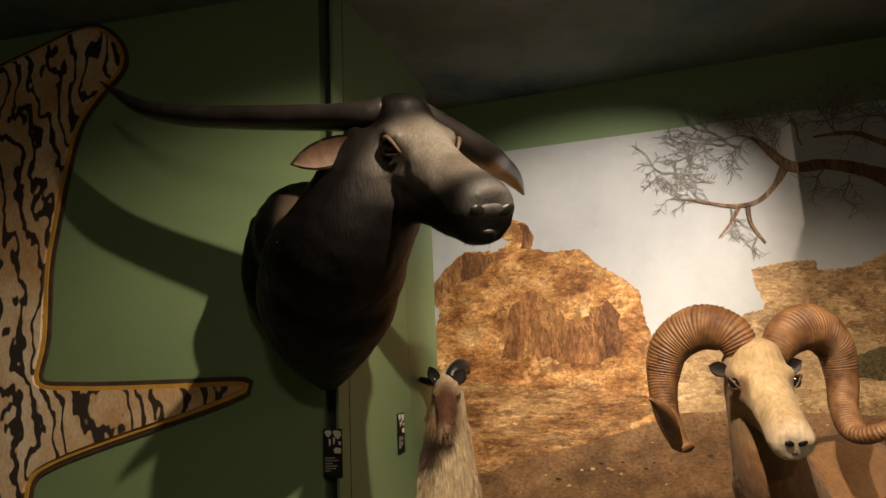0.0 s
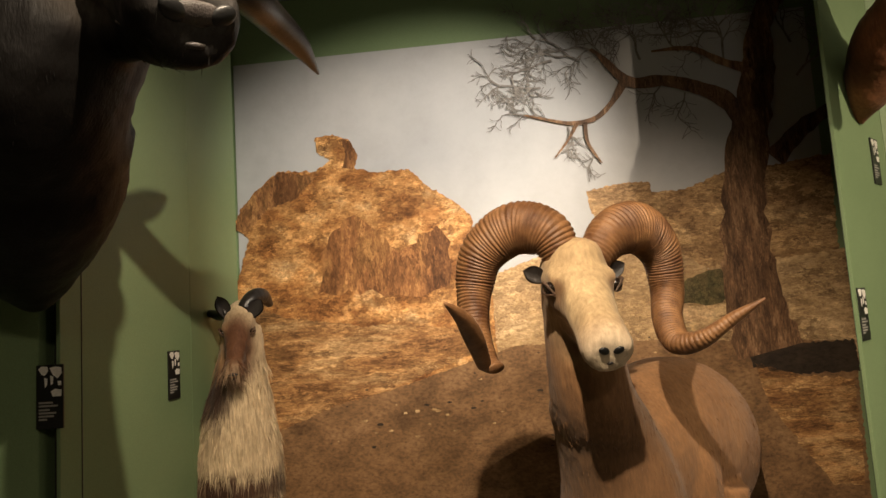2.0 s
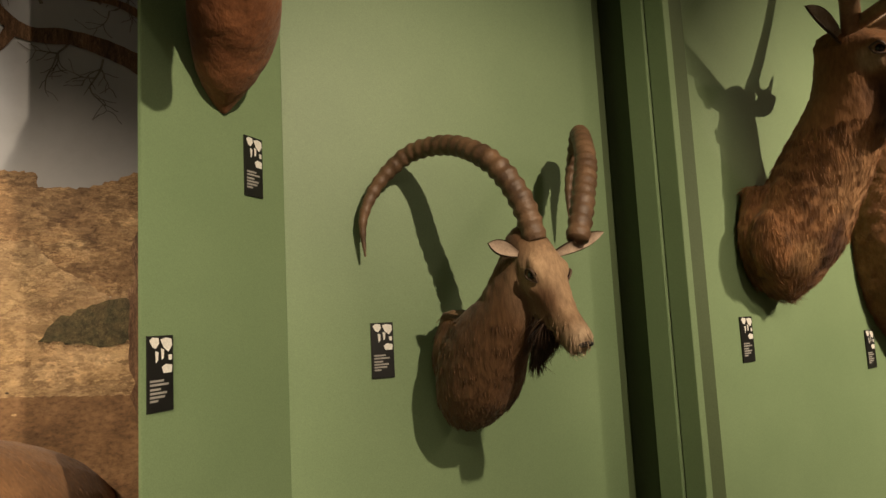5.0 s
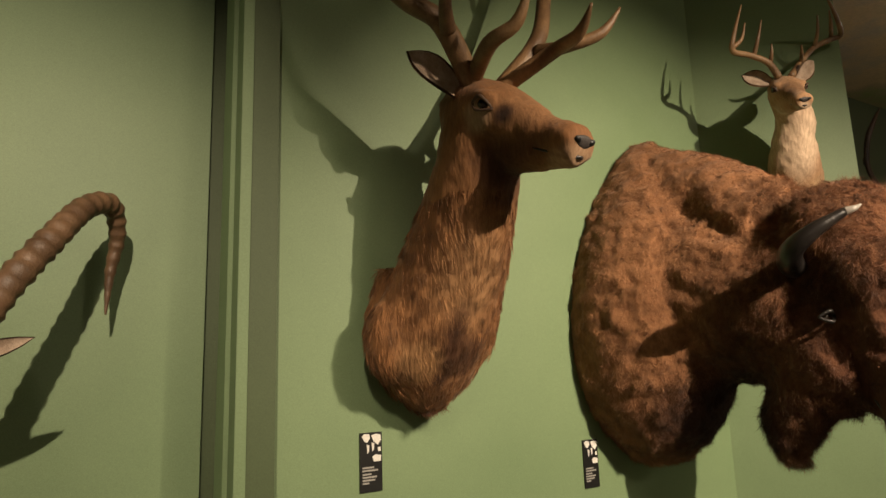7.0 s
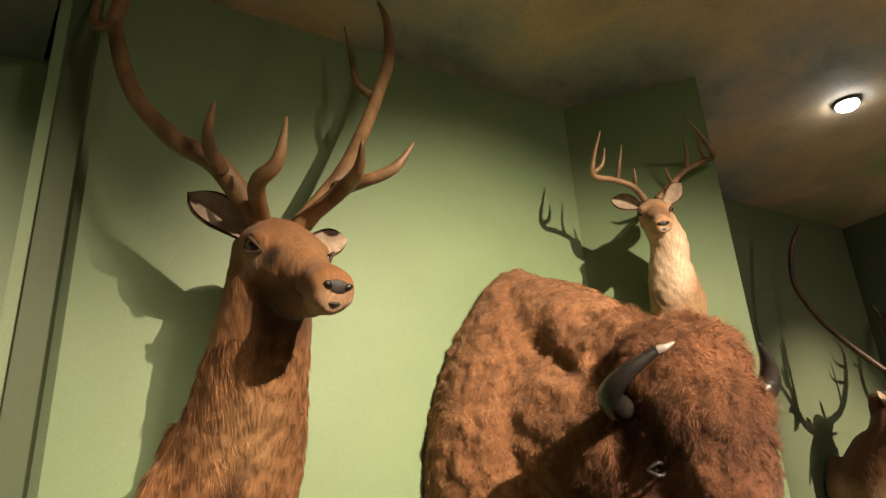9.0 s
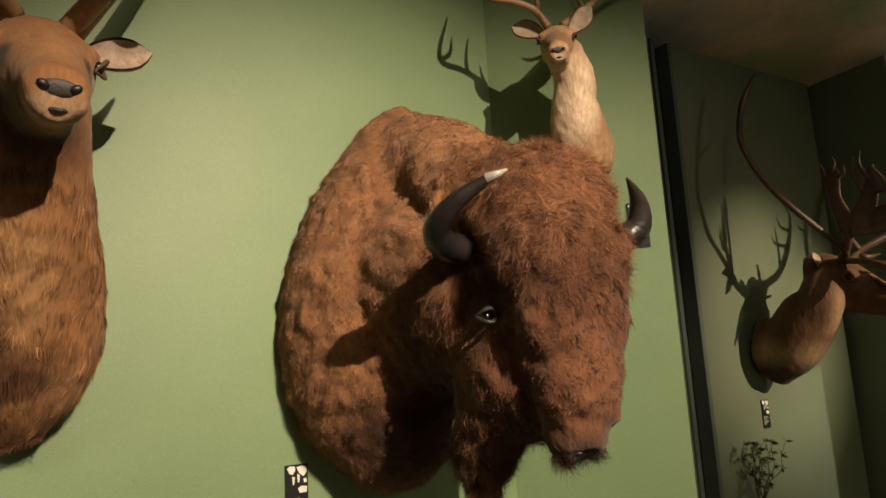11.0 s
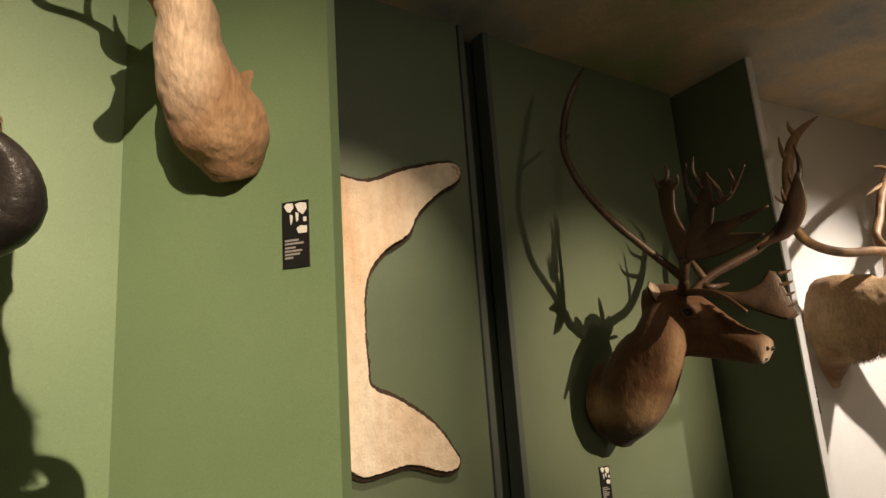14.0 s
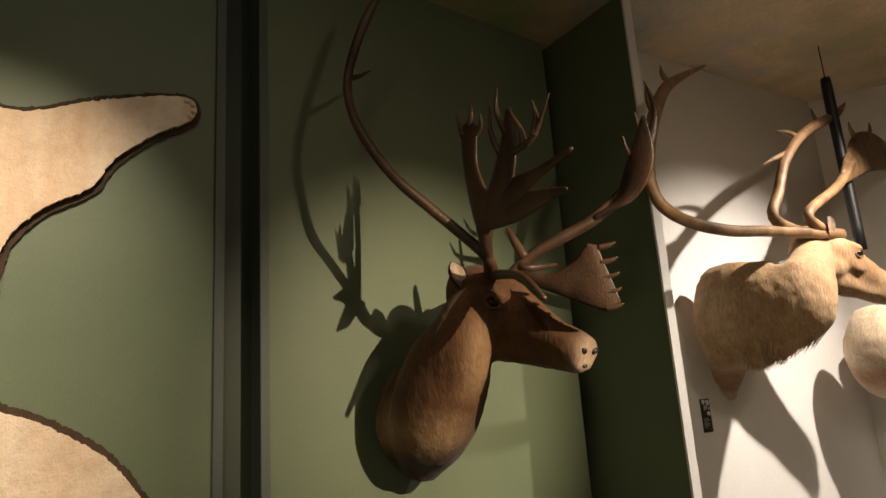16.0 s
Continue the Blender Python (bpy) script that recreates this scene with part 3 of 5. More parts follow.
# ---- bison mount ----
def make_bison():
    r = root_at("bison_mount", (5.5, 2.02, 1.7), "shaggy brown bison shoulder mount with short black horns", "animal mount", "shoulder mounts")
    r["ear_colour"] = (0.05, 0.022, 0.012)
    bm = bmesh.new()
    # hump and shoulders against the wall
    tube(bm, [(5.73, 1.99, 2.50), (5.70, 1.96, 2.40), (5.65, 1.94, 2.22), (5.60, 1.93, 2.02), (5.56, 1.92, 1.78), (5.56, 1.93, 1.54), (5.60, 1.95, 1.32), (5.64, 1.98, 1.14)],
         [(0.06, 0.05), (0.14, 0.14), (0.22, 0.25), (0.29, 0.34), (0.34, 0.38), (0.34, 0.36), (0.27, 0.28), (0.12, 0.12)], up=(0, -1, 0), seg=22)
    tube(bm, [(5.70, 1.92, 2.32), (5.66, 1.65, 2.18), (5.58, 1.35, 1.98)], [(0.17, 0.15), (0.19, 0.17), (0.18, 0.16)], seg=18)
    # neck to head
    tube(bm, [(5.60, 1.75, 1.80), (5.58, 1.5, 1.74), (5.55, 1.25, 1.70)], [(0.29, 0.34), (0.26, 0.31), (0.21, 0.26)], up=(0, 0, 1), seg=20)
    eyes, nose = (5.505, 1.10, 1.66), (5.50, 0.955, 1.335)
    at, m, ln = head_solid(bm, eyes, nose, 1.25, 1.25, 1.25)
    blob(bm, (5.57, 1.14, 1.93), (0.215, 0.18, 0.165))
    blob(bm, (5.54, 1.05, 1.80), (0.20, 0.13, 0.16))
    blob(bm, (5.53, 1.03, 1.66), (0.165, 0.12, 0.22))
    blob(bm, (5.51, 1.0, 1.48), (0.12, 0.10, 0.14))
    blob(bm, (5.53, 1.22, 1.55), (0.165, 0.17, 0.22))
    tube(bm, [at(0.3, 0, -0.3), at(0.35, 0, -0.75), at(0.75, 0, -1.15), at(1.0, 0, -1.1)], [0.14, 0.12, 0.075, 0.02])
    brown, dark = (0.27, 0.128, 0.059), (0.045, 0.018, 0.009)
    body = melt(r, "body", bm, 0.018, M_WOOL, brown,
                # dark brown head; shadow on lower face, neck and chest is coloured in
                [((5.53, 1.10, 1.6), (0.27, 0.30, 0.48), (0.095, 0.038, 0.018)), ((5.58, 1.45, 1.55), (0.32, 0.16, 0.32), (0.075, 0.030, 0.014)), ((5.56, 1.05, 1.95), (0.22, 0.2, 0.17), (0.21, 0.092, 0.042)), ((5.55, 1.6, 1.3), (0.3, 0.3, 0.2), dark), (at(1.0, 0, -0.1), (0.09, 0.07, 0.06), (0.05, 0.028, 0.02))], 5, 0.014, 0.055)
    head_parts(r, at, m, ln, 0.9, 1.15, True, 0.03, 1.5)
    tl = Vector((5.318, 0.99, 1.962))
    horn(r, "horn", [(5.408, 1.240, 1.819), (5.295, 1.200, 1.823), (5.241, 1.160, 1.854), (5.241, 1.090, 1.899), (5.286, 1.020, 1.945)], [0.040, 0.038, 0.032, 0.023, 0.0125], M_HORN_DARK, 0.018, 0.04, label="curved black horn")
    horn(r, "horn_tip", [(5.283, 1.020, 1.944), (5.294, 1.000, 1.950), tl], [0.0132, 0.009, 0.003], M_HORN_TIP, label="dark horn tip, coloured pale as its highlight")
    horn(r, "horn", [(5.713, 1.050, 1.834), (5.783, 1.040, 1.842), (5.817, 1.010, 1.877), (5.799, 0.990, 1.935), (5.732, 0.970, 1.988)], [0.042, 0.040, 0.035, 0.024, 0.004], M_HORN_DARK, 0.018, 0.04, label="curved black horn")
    for s in (-1, 1):
        c = Vector((5.508 + s * 0.136, 1.148, 1.645))
        bm = bmesh.new()
        blob(bm, c + Vector((0, 0.004, 0)), (0.0135, 0.0135, 0.011))
        part_of(r, "eye", bm, M_EYE, label="dark glass eye")
        for dz in (0.018, -0.016):
            bm = bmesh.new()
            tube(bm, [c + Vector((s * 0.03, 0.01, 0)), c + Vector((s * 0.012, -0.02, dz)), c + Vector((-s * 0.03, -0.012, 0.0))], [0.004, 0.006, 0.004], 8, 5)
            part_of(r, "eyelid", bm, M_NOSE)

    def crown(q):
        if abs(abs(q.x - 5.508) - 0.138) < 0.03 and abs(q.z - 1.645) < 0.022 and q.y < 1.25:
            return 0.12
        if q.y < 1.34 and q.z > 1.62:
            return 1.0
        if q.y < 1.45:
            return 0.55 if q.z > 1.42 else (1.25 if q.y > 1.08 else 0.14)
        return 0.62 if q.z > 1.5 else 0.9
    hair(r, body, 190000, 0.034, 0.0006, (0.12, 0.0, -0.7), crown, 0.35, 0.45, 0.6, 2, lock=1.2, lock_size=0.04)

    def tuft(q):
        """Long frizzy hair on the crown, and the beard."""
        if q.y < 1.36 and q.z > 1.70:
            return 1.0
        return 0.8 if q.y < 1.5 and q.z < 1.33 else 0.0
    hair(r, body, 260000, 0.054, 0.00045, (0.1, -0.1, -0.6), tuft, 0.25, 0.6, 0.5, 12, lock=2.2, lock_size=0.05)
    return r


make_bison()


# ---- white-tailed deer mount ----
def make_deer():
    r = root_at("deer_mount", (6.38, 1.66, 2.3), "tan deer shoulder mount with short antlers on green wall", "animal mount", "shoulder mounts")
    r["ear_colour"] = (0.26, 0.16, 0.09)
    bm = bmesh.new()
    eyes, nose = (6.07, 1.45, 2.685), (5.945, 1.34, 2.58)
    at, m, ln = head_solid(bm, eyes, nose, 1.2, 1.1, 1.05)
    tube(bm, [at(-0.4, 0, -0.1), (6.208, 1.500, 2.589), (6.233, 1.530, 2.493), (6.281, 1.560, 2.399), (6.360, 1.600, 2.309), (6.405, 1.640, 2.209)],
         [(0.066, 0.072), (0.076, 0.084), (0.087, 0.097), (0.115, 0.11), (0.125, 0.11), (0.06, 0.06)], up=(-0.4, -0.9, 0), seg=18)
    tube(bm, [(6.441, 1.660, 2.549), (6.503, 1.680, 2.385), (6.499, 1.680, 2.262)], [(0.06, 0.07), (0.10, 0.08), (0.05, 0.05)], up=(-0.4, -0.9, 0))
    tan, pale = (0.37, 0.215, 0.115), (0.58, 0.43, 0.30)
    body = melt(r, "body", bm, 0.009, M_COAT, tan,
                [((6.185, 1.480, 2.475), (0.085, 0.12, 0.2), pale), ((6.33, 1.52, 2.30), (0.06, 0.07, 0.07), (0.46, 0.29, 0.16)), ((6.43, 1.60, 2.27), (0.05, 0.06, 0.05), (0.22, 0.11, 0.05)), (at(0.9, 0, -0.25), 0.028, (0.50, 0.39, 0.28)), (at(0.4, 0, 0.08), (0.05, 0.06, 0.05), (0.22, 0.12, 0.06)), (at(0, 0, -0.45), 0.05, pale), ((6.422, 1.660, 2.205), 0.06, (0.26, 0.13, 0.06))], 4, 0.005, 0.06)
    head_parts(r, at, m, ln, 1.2, 1.05, True, 0.066, 1.2)
    ear(r, at(-0.4, -0.24, 0.05), at(-0.62, -0.85, 0.28), 0.055, (-0.5, -1, -0.2), M_COAT)
    ear(r, at(-0.4, 0.24, 0.05), at(-0.75, 0.72, 0.42), 0.055, (-0.4, -1, -0.2), M_COAT)
    bl, br = at(-0.3, -0.13, 0.2), at(-0.3, 0.13, 0.2)
    antler(r, [([bl, (6.016, 1.500, 2.809), (5.939, 1.540, 2.840), (5.854, 1.570, 2.848), (5.836, 1.550, 2.908), (5.875, 1.520, 3.052)], [0.016, 0.014, 0.013, 0.013, 0.010, 0.003]),
               ([(5.858, 1.570, 2.868), (5.882, 1.540, 2.902), (5.888, 1.520, 2.971)], [0.011, 0.008, 0.003]),
               ([(5.960, 1.535, 2.835), (5.945, 1.500, 2.900), (5.955, 1.480, 2.985)], [0.011, 0.008, 0.003]),
               ([(6.035, 1.500, 2.809), (6.013, 1.480, 2.841), (6.003, 1.470, 2.883)], [0.010, 0.008, 0.003])], M_ANTLER)
    antler(r, [([br, (6.264, 1.460, 2.868), (6.374, 1.440, 2.960), (6.469, 1.400, 3.012), (6.492, 1.360, 3.030), (6.359, 1.330, 3.081), (6.210, 1.310, 3.127)], [0.016, 0.014, 0.013, 0.013, 0.012, 0.009, 0.003]),
               ([(6.483, 1.400, 3.025), (6.387, 1.360, 3.050), (6.363, 1.350, 3.107)], [0.010, 0.008, 0.003]),
               ([(6.374, 1.440, 2.960), (6.330, 1.400, 3.010), (6.300, 1.380, 3.075)], [0.011, 0.008, 0.003]),
               ([(6.262, 1.460, 2.861), (6.172, 1.420, 2.864), (6.133, 1.400, 2.886)], [0.010, 0.008, 0.003])], M_ANTLER)
    return r


make_deer()


# ---- dark reindeer mount ----
def make_dark_reindeer():
    r = root_at("reindeer_mount", (8.62, 2.15, 1.5), "dark brown reindeer shoulder mount with long curved antlers", "animal mount", "shoulder mounts")
    r["ear_colour"] = (0.10, 0.055, 0.03)
    bm = bmesh.new()
    eyes, nose = (8.76, 1.555, 1.885), (8.765, 1.215, 1.70)
    at, m, ln = head_solid(bm, eyes, nose, 1.0, 1.12, 1.15)
    tube(bm, [at(-0.4, 0, -0.12), (8.659, 1.720, 1.765), (8.665, 1.820, 1.637), (8.686, 1.920, 1.504), (8.722, 2.020, 1.375), (8.733, 2.080, 1.256)],
         [(0.095, 0.11), (0.12, 0.145), (0.15, 0.18), (0.175, 0.18), (0.155, 0.14), (0.07, 0.06)], up=(0, -1, 0.3), seg=20)
    tube(bm, [(8.737, 2.050, 1.655), (8.709, 2.100, 1.462), (8.726, 2.100, 1.316)], [(0.13, 0.09), (0.17, 0.09), (0.1, 0.06)], up=(0, -1, 0))
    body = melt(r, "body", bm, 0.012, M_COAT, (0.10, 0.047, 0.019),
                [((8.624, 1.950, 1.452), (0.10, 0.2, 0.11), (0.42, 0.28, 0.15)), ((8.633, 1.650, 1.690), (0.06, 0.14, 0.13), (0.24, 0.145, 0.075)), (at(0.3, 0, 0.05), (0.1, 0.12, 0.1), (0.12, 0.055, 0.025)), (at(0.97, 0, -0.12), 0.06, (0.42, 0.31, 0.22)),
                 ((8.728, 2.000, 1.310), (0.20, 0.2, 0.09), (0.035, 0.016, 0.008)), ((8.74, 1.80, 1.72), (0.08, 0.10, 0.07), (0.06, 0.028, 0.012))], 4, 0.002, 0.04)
    head_parts(r, at, m, ln, 1.0, 1.05, False, 0.05, 1.15)
    ear(r, at(-0.42, -0.24, -0.02), at(-0.58, -0.34, 0.2), 0.05, (-0.3, -1, 0), M_COAT)
    ear(r, at(-0.42, 0.24, -0.02), at(-0.58, 0.34, 0.2), 0.05, (0.3, -1, 0), M_COAT, M_NOSE)
    bl, br = at(-0.2, -0.14, 0.2), at(-0.2, 0.14, 0.2)
    antler(r, [([bl, (8.621, 1.520, 2.038), (8.537, 1.580, 2.141), (8.452, 1.640, 2.238), (8.367, 1.700, 2.339), (8.320, 1.790, 2.489), (8.298, 1.860, 2.645), (8.327, 1.920, 2.819), (8.391, 1.920, 3.028), (8.436, 1.880, 3.164), (8.491, 1.840, 3.279)],
                [0.026, 0.022, 0.02, 0.02, 0.02, 0.019, 0.018, 0.018, 0.02, 0.018, 0.004]),
               ([(8.327, 1.920, 2.819), (8.420, 1.970, 2.880), (8.507, 2.000, 2.946)], [0.012, 0.009, 0.003]),
               ([bl, (8.599, 1.360, 1.939), (8.513, 1.200, 1.834)], [0.02, 0.016, 0.008])],
           M_ANTLER_DARK, "long dark swept antler")
    # upright palm with many tines, its blade in one upright plane
    def on_palm(u, z):
        return (8.565 - 0.161 * u, 1.487 - 0.987 * u, z)

    flat, tall = (-0.161, -0.987, 0.02), (0.05, 0, 1)
    branches = [([bl, (8.60, 1.50, 2.06), on_palm(0.02, 2.13)], [0.024, 0.022, 0.03])]
    palms = [([on_palm(0.02, 2.10), on_palm(0.01, 2.20), on_palm(-0.03, 2.36), on_palm(-0.025, 2.50), on_palm(-0.02, 2.54)], [(0.010, 0.03), (0.010, 0.055), (0.009, 0.042), (0.007, 0.05), (0.004, 0.03)], flat),
             ([on_palm(0.05, 2.15), on_palm(0.14, 2.27), on_palm(0.19, 2.40), on_palm(0.20, 2.50)], [(0.010, 0.06), (0.010, 0.06), (0.008, 0.04), (0.004, 0.015)], flat),
             ([on_palm(0.03, 2.17), on_palm(0.16, 2.20), on_palm(0.30, 2.23), on_palm(0.47, 2.26)], [(0.010, 0.05), (0.010, 0.06), (0.008, 0.026), (0.003, 0.006)], tall),
             ([on_palm(0.03, 2.15), on_palm(0.20, 2.15), on_palm(0.33, 2.15), on_palm(0.43, 2.145)], [(0.010, 0.04), (0.010, 0.048), (0.008, 0.028), (0.003, 0.006)], tall)]
    for a, b, c in (((-0.06, 2.50), (-0.075, 2.55), (-0.09, 2.60)), ((-0.02, 2.52), (0.0, 2.57), (-0.01, 2.62)), ((0.01, 2.48), (0.045, 2.50), (0.05, 2.545)),
                    ((0.14, 2.36), (0.10, 2.46), (0.11, 2.58)), ((0.18, 2.42), (0.14, 2.52), (0.155, 2.60)), ((0.20, 2.34), (0.31, 2.36), (0.40, 2.47)), ((0.31, 2.36), (0.33, 2.42), (0.32, 2.48)), ((0.26, 2.35), (0.25, 2.41), (0.20, 2.50))):
        branches.append(([on_palm(*a), on_palm(*b), on_palm(*c)], [0.014, 0.010, 0.003]))
    antler(r, branches, M_ANTLER_DARK, "dark palmed antler with many tines", palms)
    # second beam and its brow palm
    antler(r, [([br, (8.866, 1.500, 2.068), (8.938, 1.400, 2.125), (9.007, 1.300, 2.182), (9.092, 1.200, 2.290), (9.173, 1.140, 2.436), (9.210, 1.100, 2.597), (9.116, 1.080, 2.694)], [0.025, 0.024, 0.024, 0.023, 0.025, 0.022, 0.014, 0.003]),
               ([(8.832, 1.520, 2.057), (8.824, 1.560, 2.138), (8.821, 1.580, 2.184)], [0.02, 0.016, 0.008]),
               ([(8.775, 1.500, 2.013), (8.794, 1.460, 2.001), (8.923, 1.440, 2.022)], [0.018, 0.016, 0.006]),
               ([(9.145, 1.160, 2.386), (9.025, 1.140, 2.405), (8.989, 1.130, 2.455)], [0.014, 0.010, 0.003]),
               ([(9.191, 1.130, 2.487), (9.099, 1.120, 2.514), (9.067, 1.110, 2.565)], [0.013, 0.009, 0.003])], M_ANTLER_DARK, "dark palmed antler with many tines",
           [([(8.640, 1.400, 1.950), (8.660, 1.290, 1.910), (8.690, 1.200, 1.900), (8.715, 1.140, 1.905), (8.735, 1.105, 1.915)], [(0.014, 0.02), (0.012, 0.03), (0.009, 0.07), (0.008, 0.115), (0.004, 0.10)], (0, 0, 1)),
            ([(9.000, 1.300, 2.180), (9.030, 1.180, 2.240), (9.040, 1.100, 2.360), (9.030, 1.060, 2.520)], [(0.014, 0.02), (0.010, 0.05), (0.010, 0.055), (0.004, 0.008)], (0, -1, 0.3))])
    bm = bmesh.new()
    for z in (1.80, 1.85, 1.90, 1.95, 2.0):
        tube(bm, [(8.728, 1.125, z), (8.742, 1.095, z + 0.004), (8.752, 1.075, z + 0.012)], [0.011, 0.008, 0.003], 8, 4)
    part_of(r, "tine", bm, M_ANTLER_DARK)
    return r


make_dark_reindeer()


# ---- pale reindeer mount on the white wall ----
def make_pale_reindeer():
    r = root_at("reindeer_mount", (11.05, 1.62, 1.8), "tan reindeer shoulder mount with long antlers on white wall", "animal mount", "shoulder mounts")
    r["ear_colour"] = (0.26, 0.17, 0.1)
    bm = bmesh.new()
    eyes = (10.977, 1.000, 2.166)
    nose = (11.270, 0.800, 1.967)
    at, m, ln = head_solid(bm, eyes, nose, 1.0, 1.15, 1.05)
    tube(bm, [at(-0.45, 0, -0.15), (10.533, 1.080, 1.957), (10.485, 1.220, 1.900), (10.512, 1.400, 1.881), (10.605, 1.580, 1.901)],
         [(0.10, 0.125), (0.13, 0.19), (0.16, 0.25), (0.18, 0.29), (0.17, 0.28)], up=(0, 0, 1), seg=20)
    tube(bm, [(10.485, 1.500, 1.715), (10.616, 1.580, 1.556), (10.699, 1.620, 1.422)], [0.13, 0.08, 0.02])
    body = melt(r, "body", bm, 0.016, M_COAT, (0.37, 0.245, 0.135),
                [((10.456, 1.450, 2.103), (0.15, 0.2, 0.09), (0.30, 0.18, 0.085)), (at(0.2, 0, 0), (0.2, 0.2, 0.14), (0.26, 0.15, 0.07)), ((10.549, 1.560, 1.524), (0.1, 0.12, 0.09), (0.24, 0.12, 0.055)), ((10.566, 1.200, 1.679), (0.12, 0.15, 0.1), (0.52, 0.38, 0.22))], 4, 0.004, 0.05)
    head_parts(r, at, m, ln, 0.85, 1.0, False, 0.055)
    ear(r, at(-0.42, -0.26, 0.0), at(-0.62, -0.40, 0.2), 0.06, (-0.3, -1, 0), M_COAT)
    low = Vector((10.526, 1.250, 1.811)).z
    hair(r, body, 14000, 0.09, 0.0014, (0.2, 0.1, -1), lambda q: 1.0 if q.z < low - 0.06 and q.y < 1.4 else 0.0, 0.12, 0.08, 0.05, 4, lock=0.4)
    bl = at(-0.2, -0.14, 0.2)
    antler(r, [([bl, (10.295, 1.120, 2.252), (9.888, 1.150, 2.210), (9.591, 1.190, 2.217), (9.412, 1.220, 2.268), (9.369, 1.240, 2.374), (9.423, 1.250, 2.552), (9.533, 1.250, 2.750), (9.698, 1.240, 2.927), (10.104, 1.220, 3.144)],
                [0.034, 0.028, 0.027, 0.027, 0.026, 0.025, 0.027, 0.03, 0.026, 0.005]),
               ([(9.527, 1.250, 2.734), (9.513, 1.270, 2.797), (9.532, 1.280, 2.896)], [0.018, 0.013, 0.003]),
               ([(9.698, 1.240, 2.927), (9.676, 1.260, 2.976), (9.692, 1.270, 3.032)], [0.016, 0.012, 0.003]),
               ([(9.404, 1.250, 2.465), (9.340, 1.270, 2.481), (9.303, 1.280, 2.504)], [0.016, 0.011, 0.003])], M_ANTLER)
    antler(r, [([at(-0.2, 0.1, 0.2), (10.353, 1.100, 2.308), (10.441, 1.090, 2.479), (10.595, 1.070, 2.687), (10.963, 1.050, 2.923), (11.577, 1.020, 3.181), (11.812, 1.000, 3.321)], [0.032, 0.028, 0.027, 0.027, 0.03, 0.03, 0.006]),
               ([(10.652, 1.070, 2.734), (10.525, 1.100, 2.683), (10.381, 1.120, 2.624)], [0.018, 0.013, 0.003]),
               ([(10.871, 1.060, 2.860), (10.739, 1.080, 2.874), (10.617, 1.100, 2.860)], [0.018, 0.013, 0.003]),
               ([(11.209, 1.030, 3.020), (11.201, 1.050, 3.077), (11.209, 1.060, 3.143)], [0.016, 0.012, 0.003])], M_ANTLER)
    antler(r, [([at(-0.15, -0.05, 0.22), (10.588, 1.020, 2.351), (11.110, 0.980, 2.594), (11.450, 0.960, 2.804)], [0.03, 0.027, 0.028, 0.03]),
               ([(11.640, 0.950, 3.003), (11.564, 0.950, 3.047), (11.549, 0.950, 3.097)], [0.018, 0.012, 0.003]),
               ([(11.892, 0.930, 3.053), (12.004, 0.930, 3.144), (12.028, 0.930, 3.207)], [0.018, 0.012, 0.003])], M_ANTLER, "antler with a broad palm",
           [([(11.255, 0.970, 2.673), (11.710, 0.950, 2.914), (12.133, 0.920, 3.014), (12.591, 0.900, 3.034)], [(0.02, 0.04), (0.018, 0.13), (0.016, 0.14), (0.01, 0.08)], (0.2, 0.1, 1))])
    return r


make_pale_reindeer()


def make_hidden_reindeer():
    """The white-chested mount beside it, of which only the breast shows."""
    r = root_at("pale_breast_mount", (12.2, 1.35, 1.6), "cream white animal breast mount on the white wall", "animal mount", "shoulder mounts")
    bm = bmesh.new()
    tube(bm, [(11.701, 1.000, 1.871), (11.657, 1.020, 1.680), (11.868, 1.080, 1.508), (12.272, 1.150, 1.387)], [(0.16, 0.18), (0.22, 0.24), (0.17, 0.2), (0.06, 0.08)], up=(0, -1, 0), seg=18)
    tube(bm, [(11.943, 1.050, 1.720), (13.625, 1.320, 1.761)], [0.2, 0.16])
    melt(r, "body", bm, 0.018, M_COAT, (0.52, 0.42, 0.30), [((11.676, 1.050, 1.494), (0.2, 0.2, 0.08), (0.35, 0.2, 0.11))], 4, 0.003, 0.05)


make_hidden_reindeer()


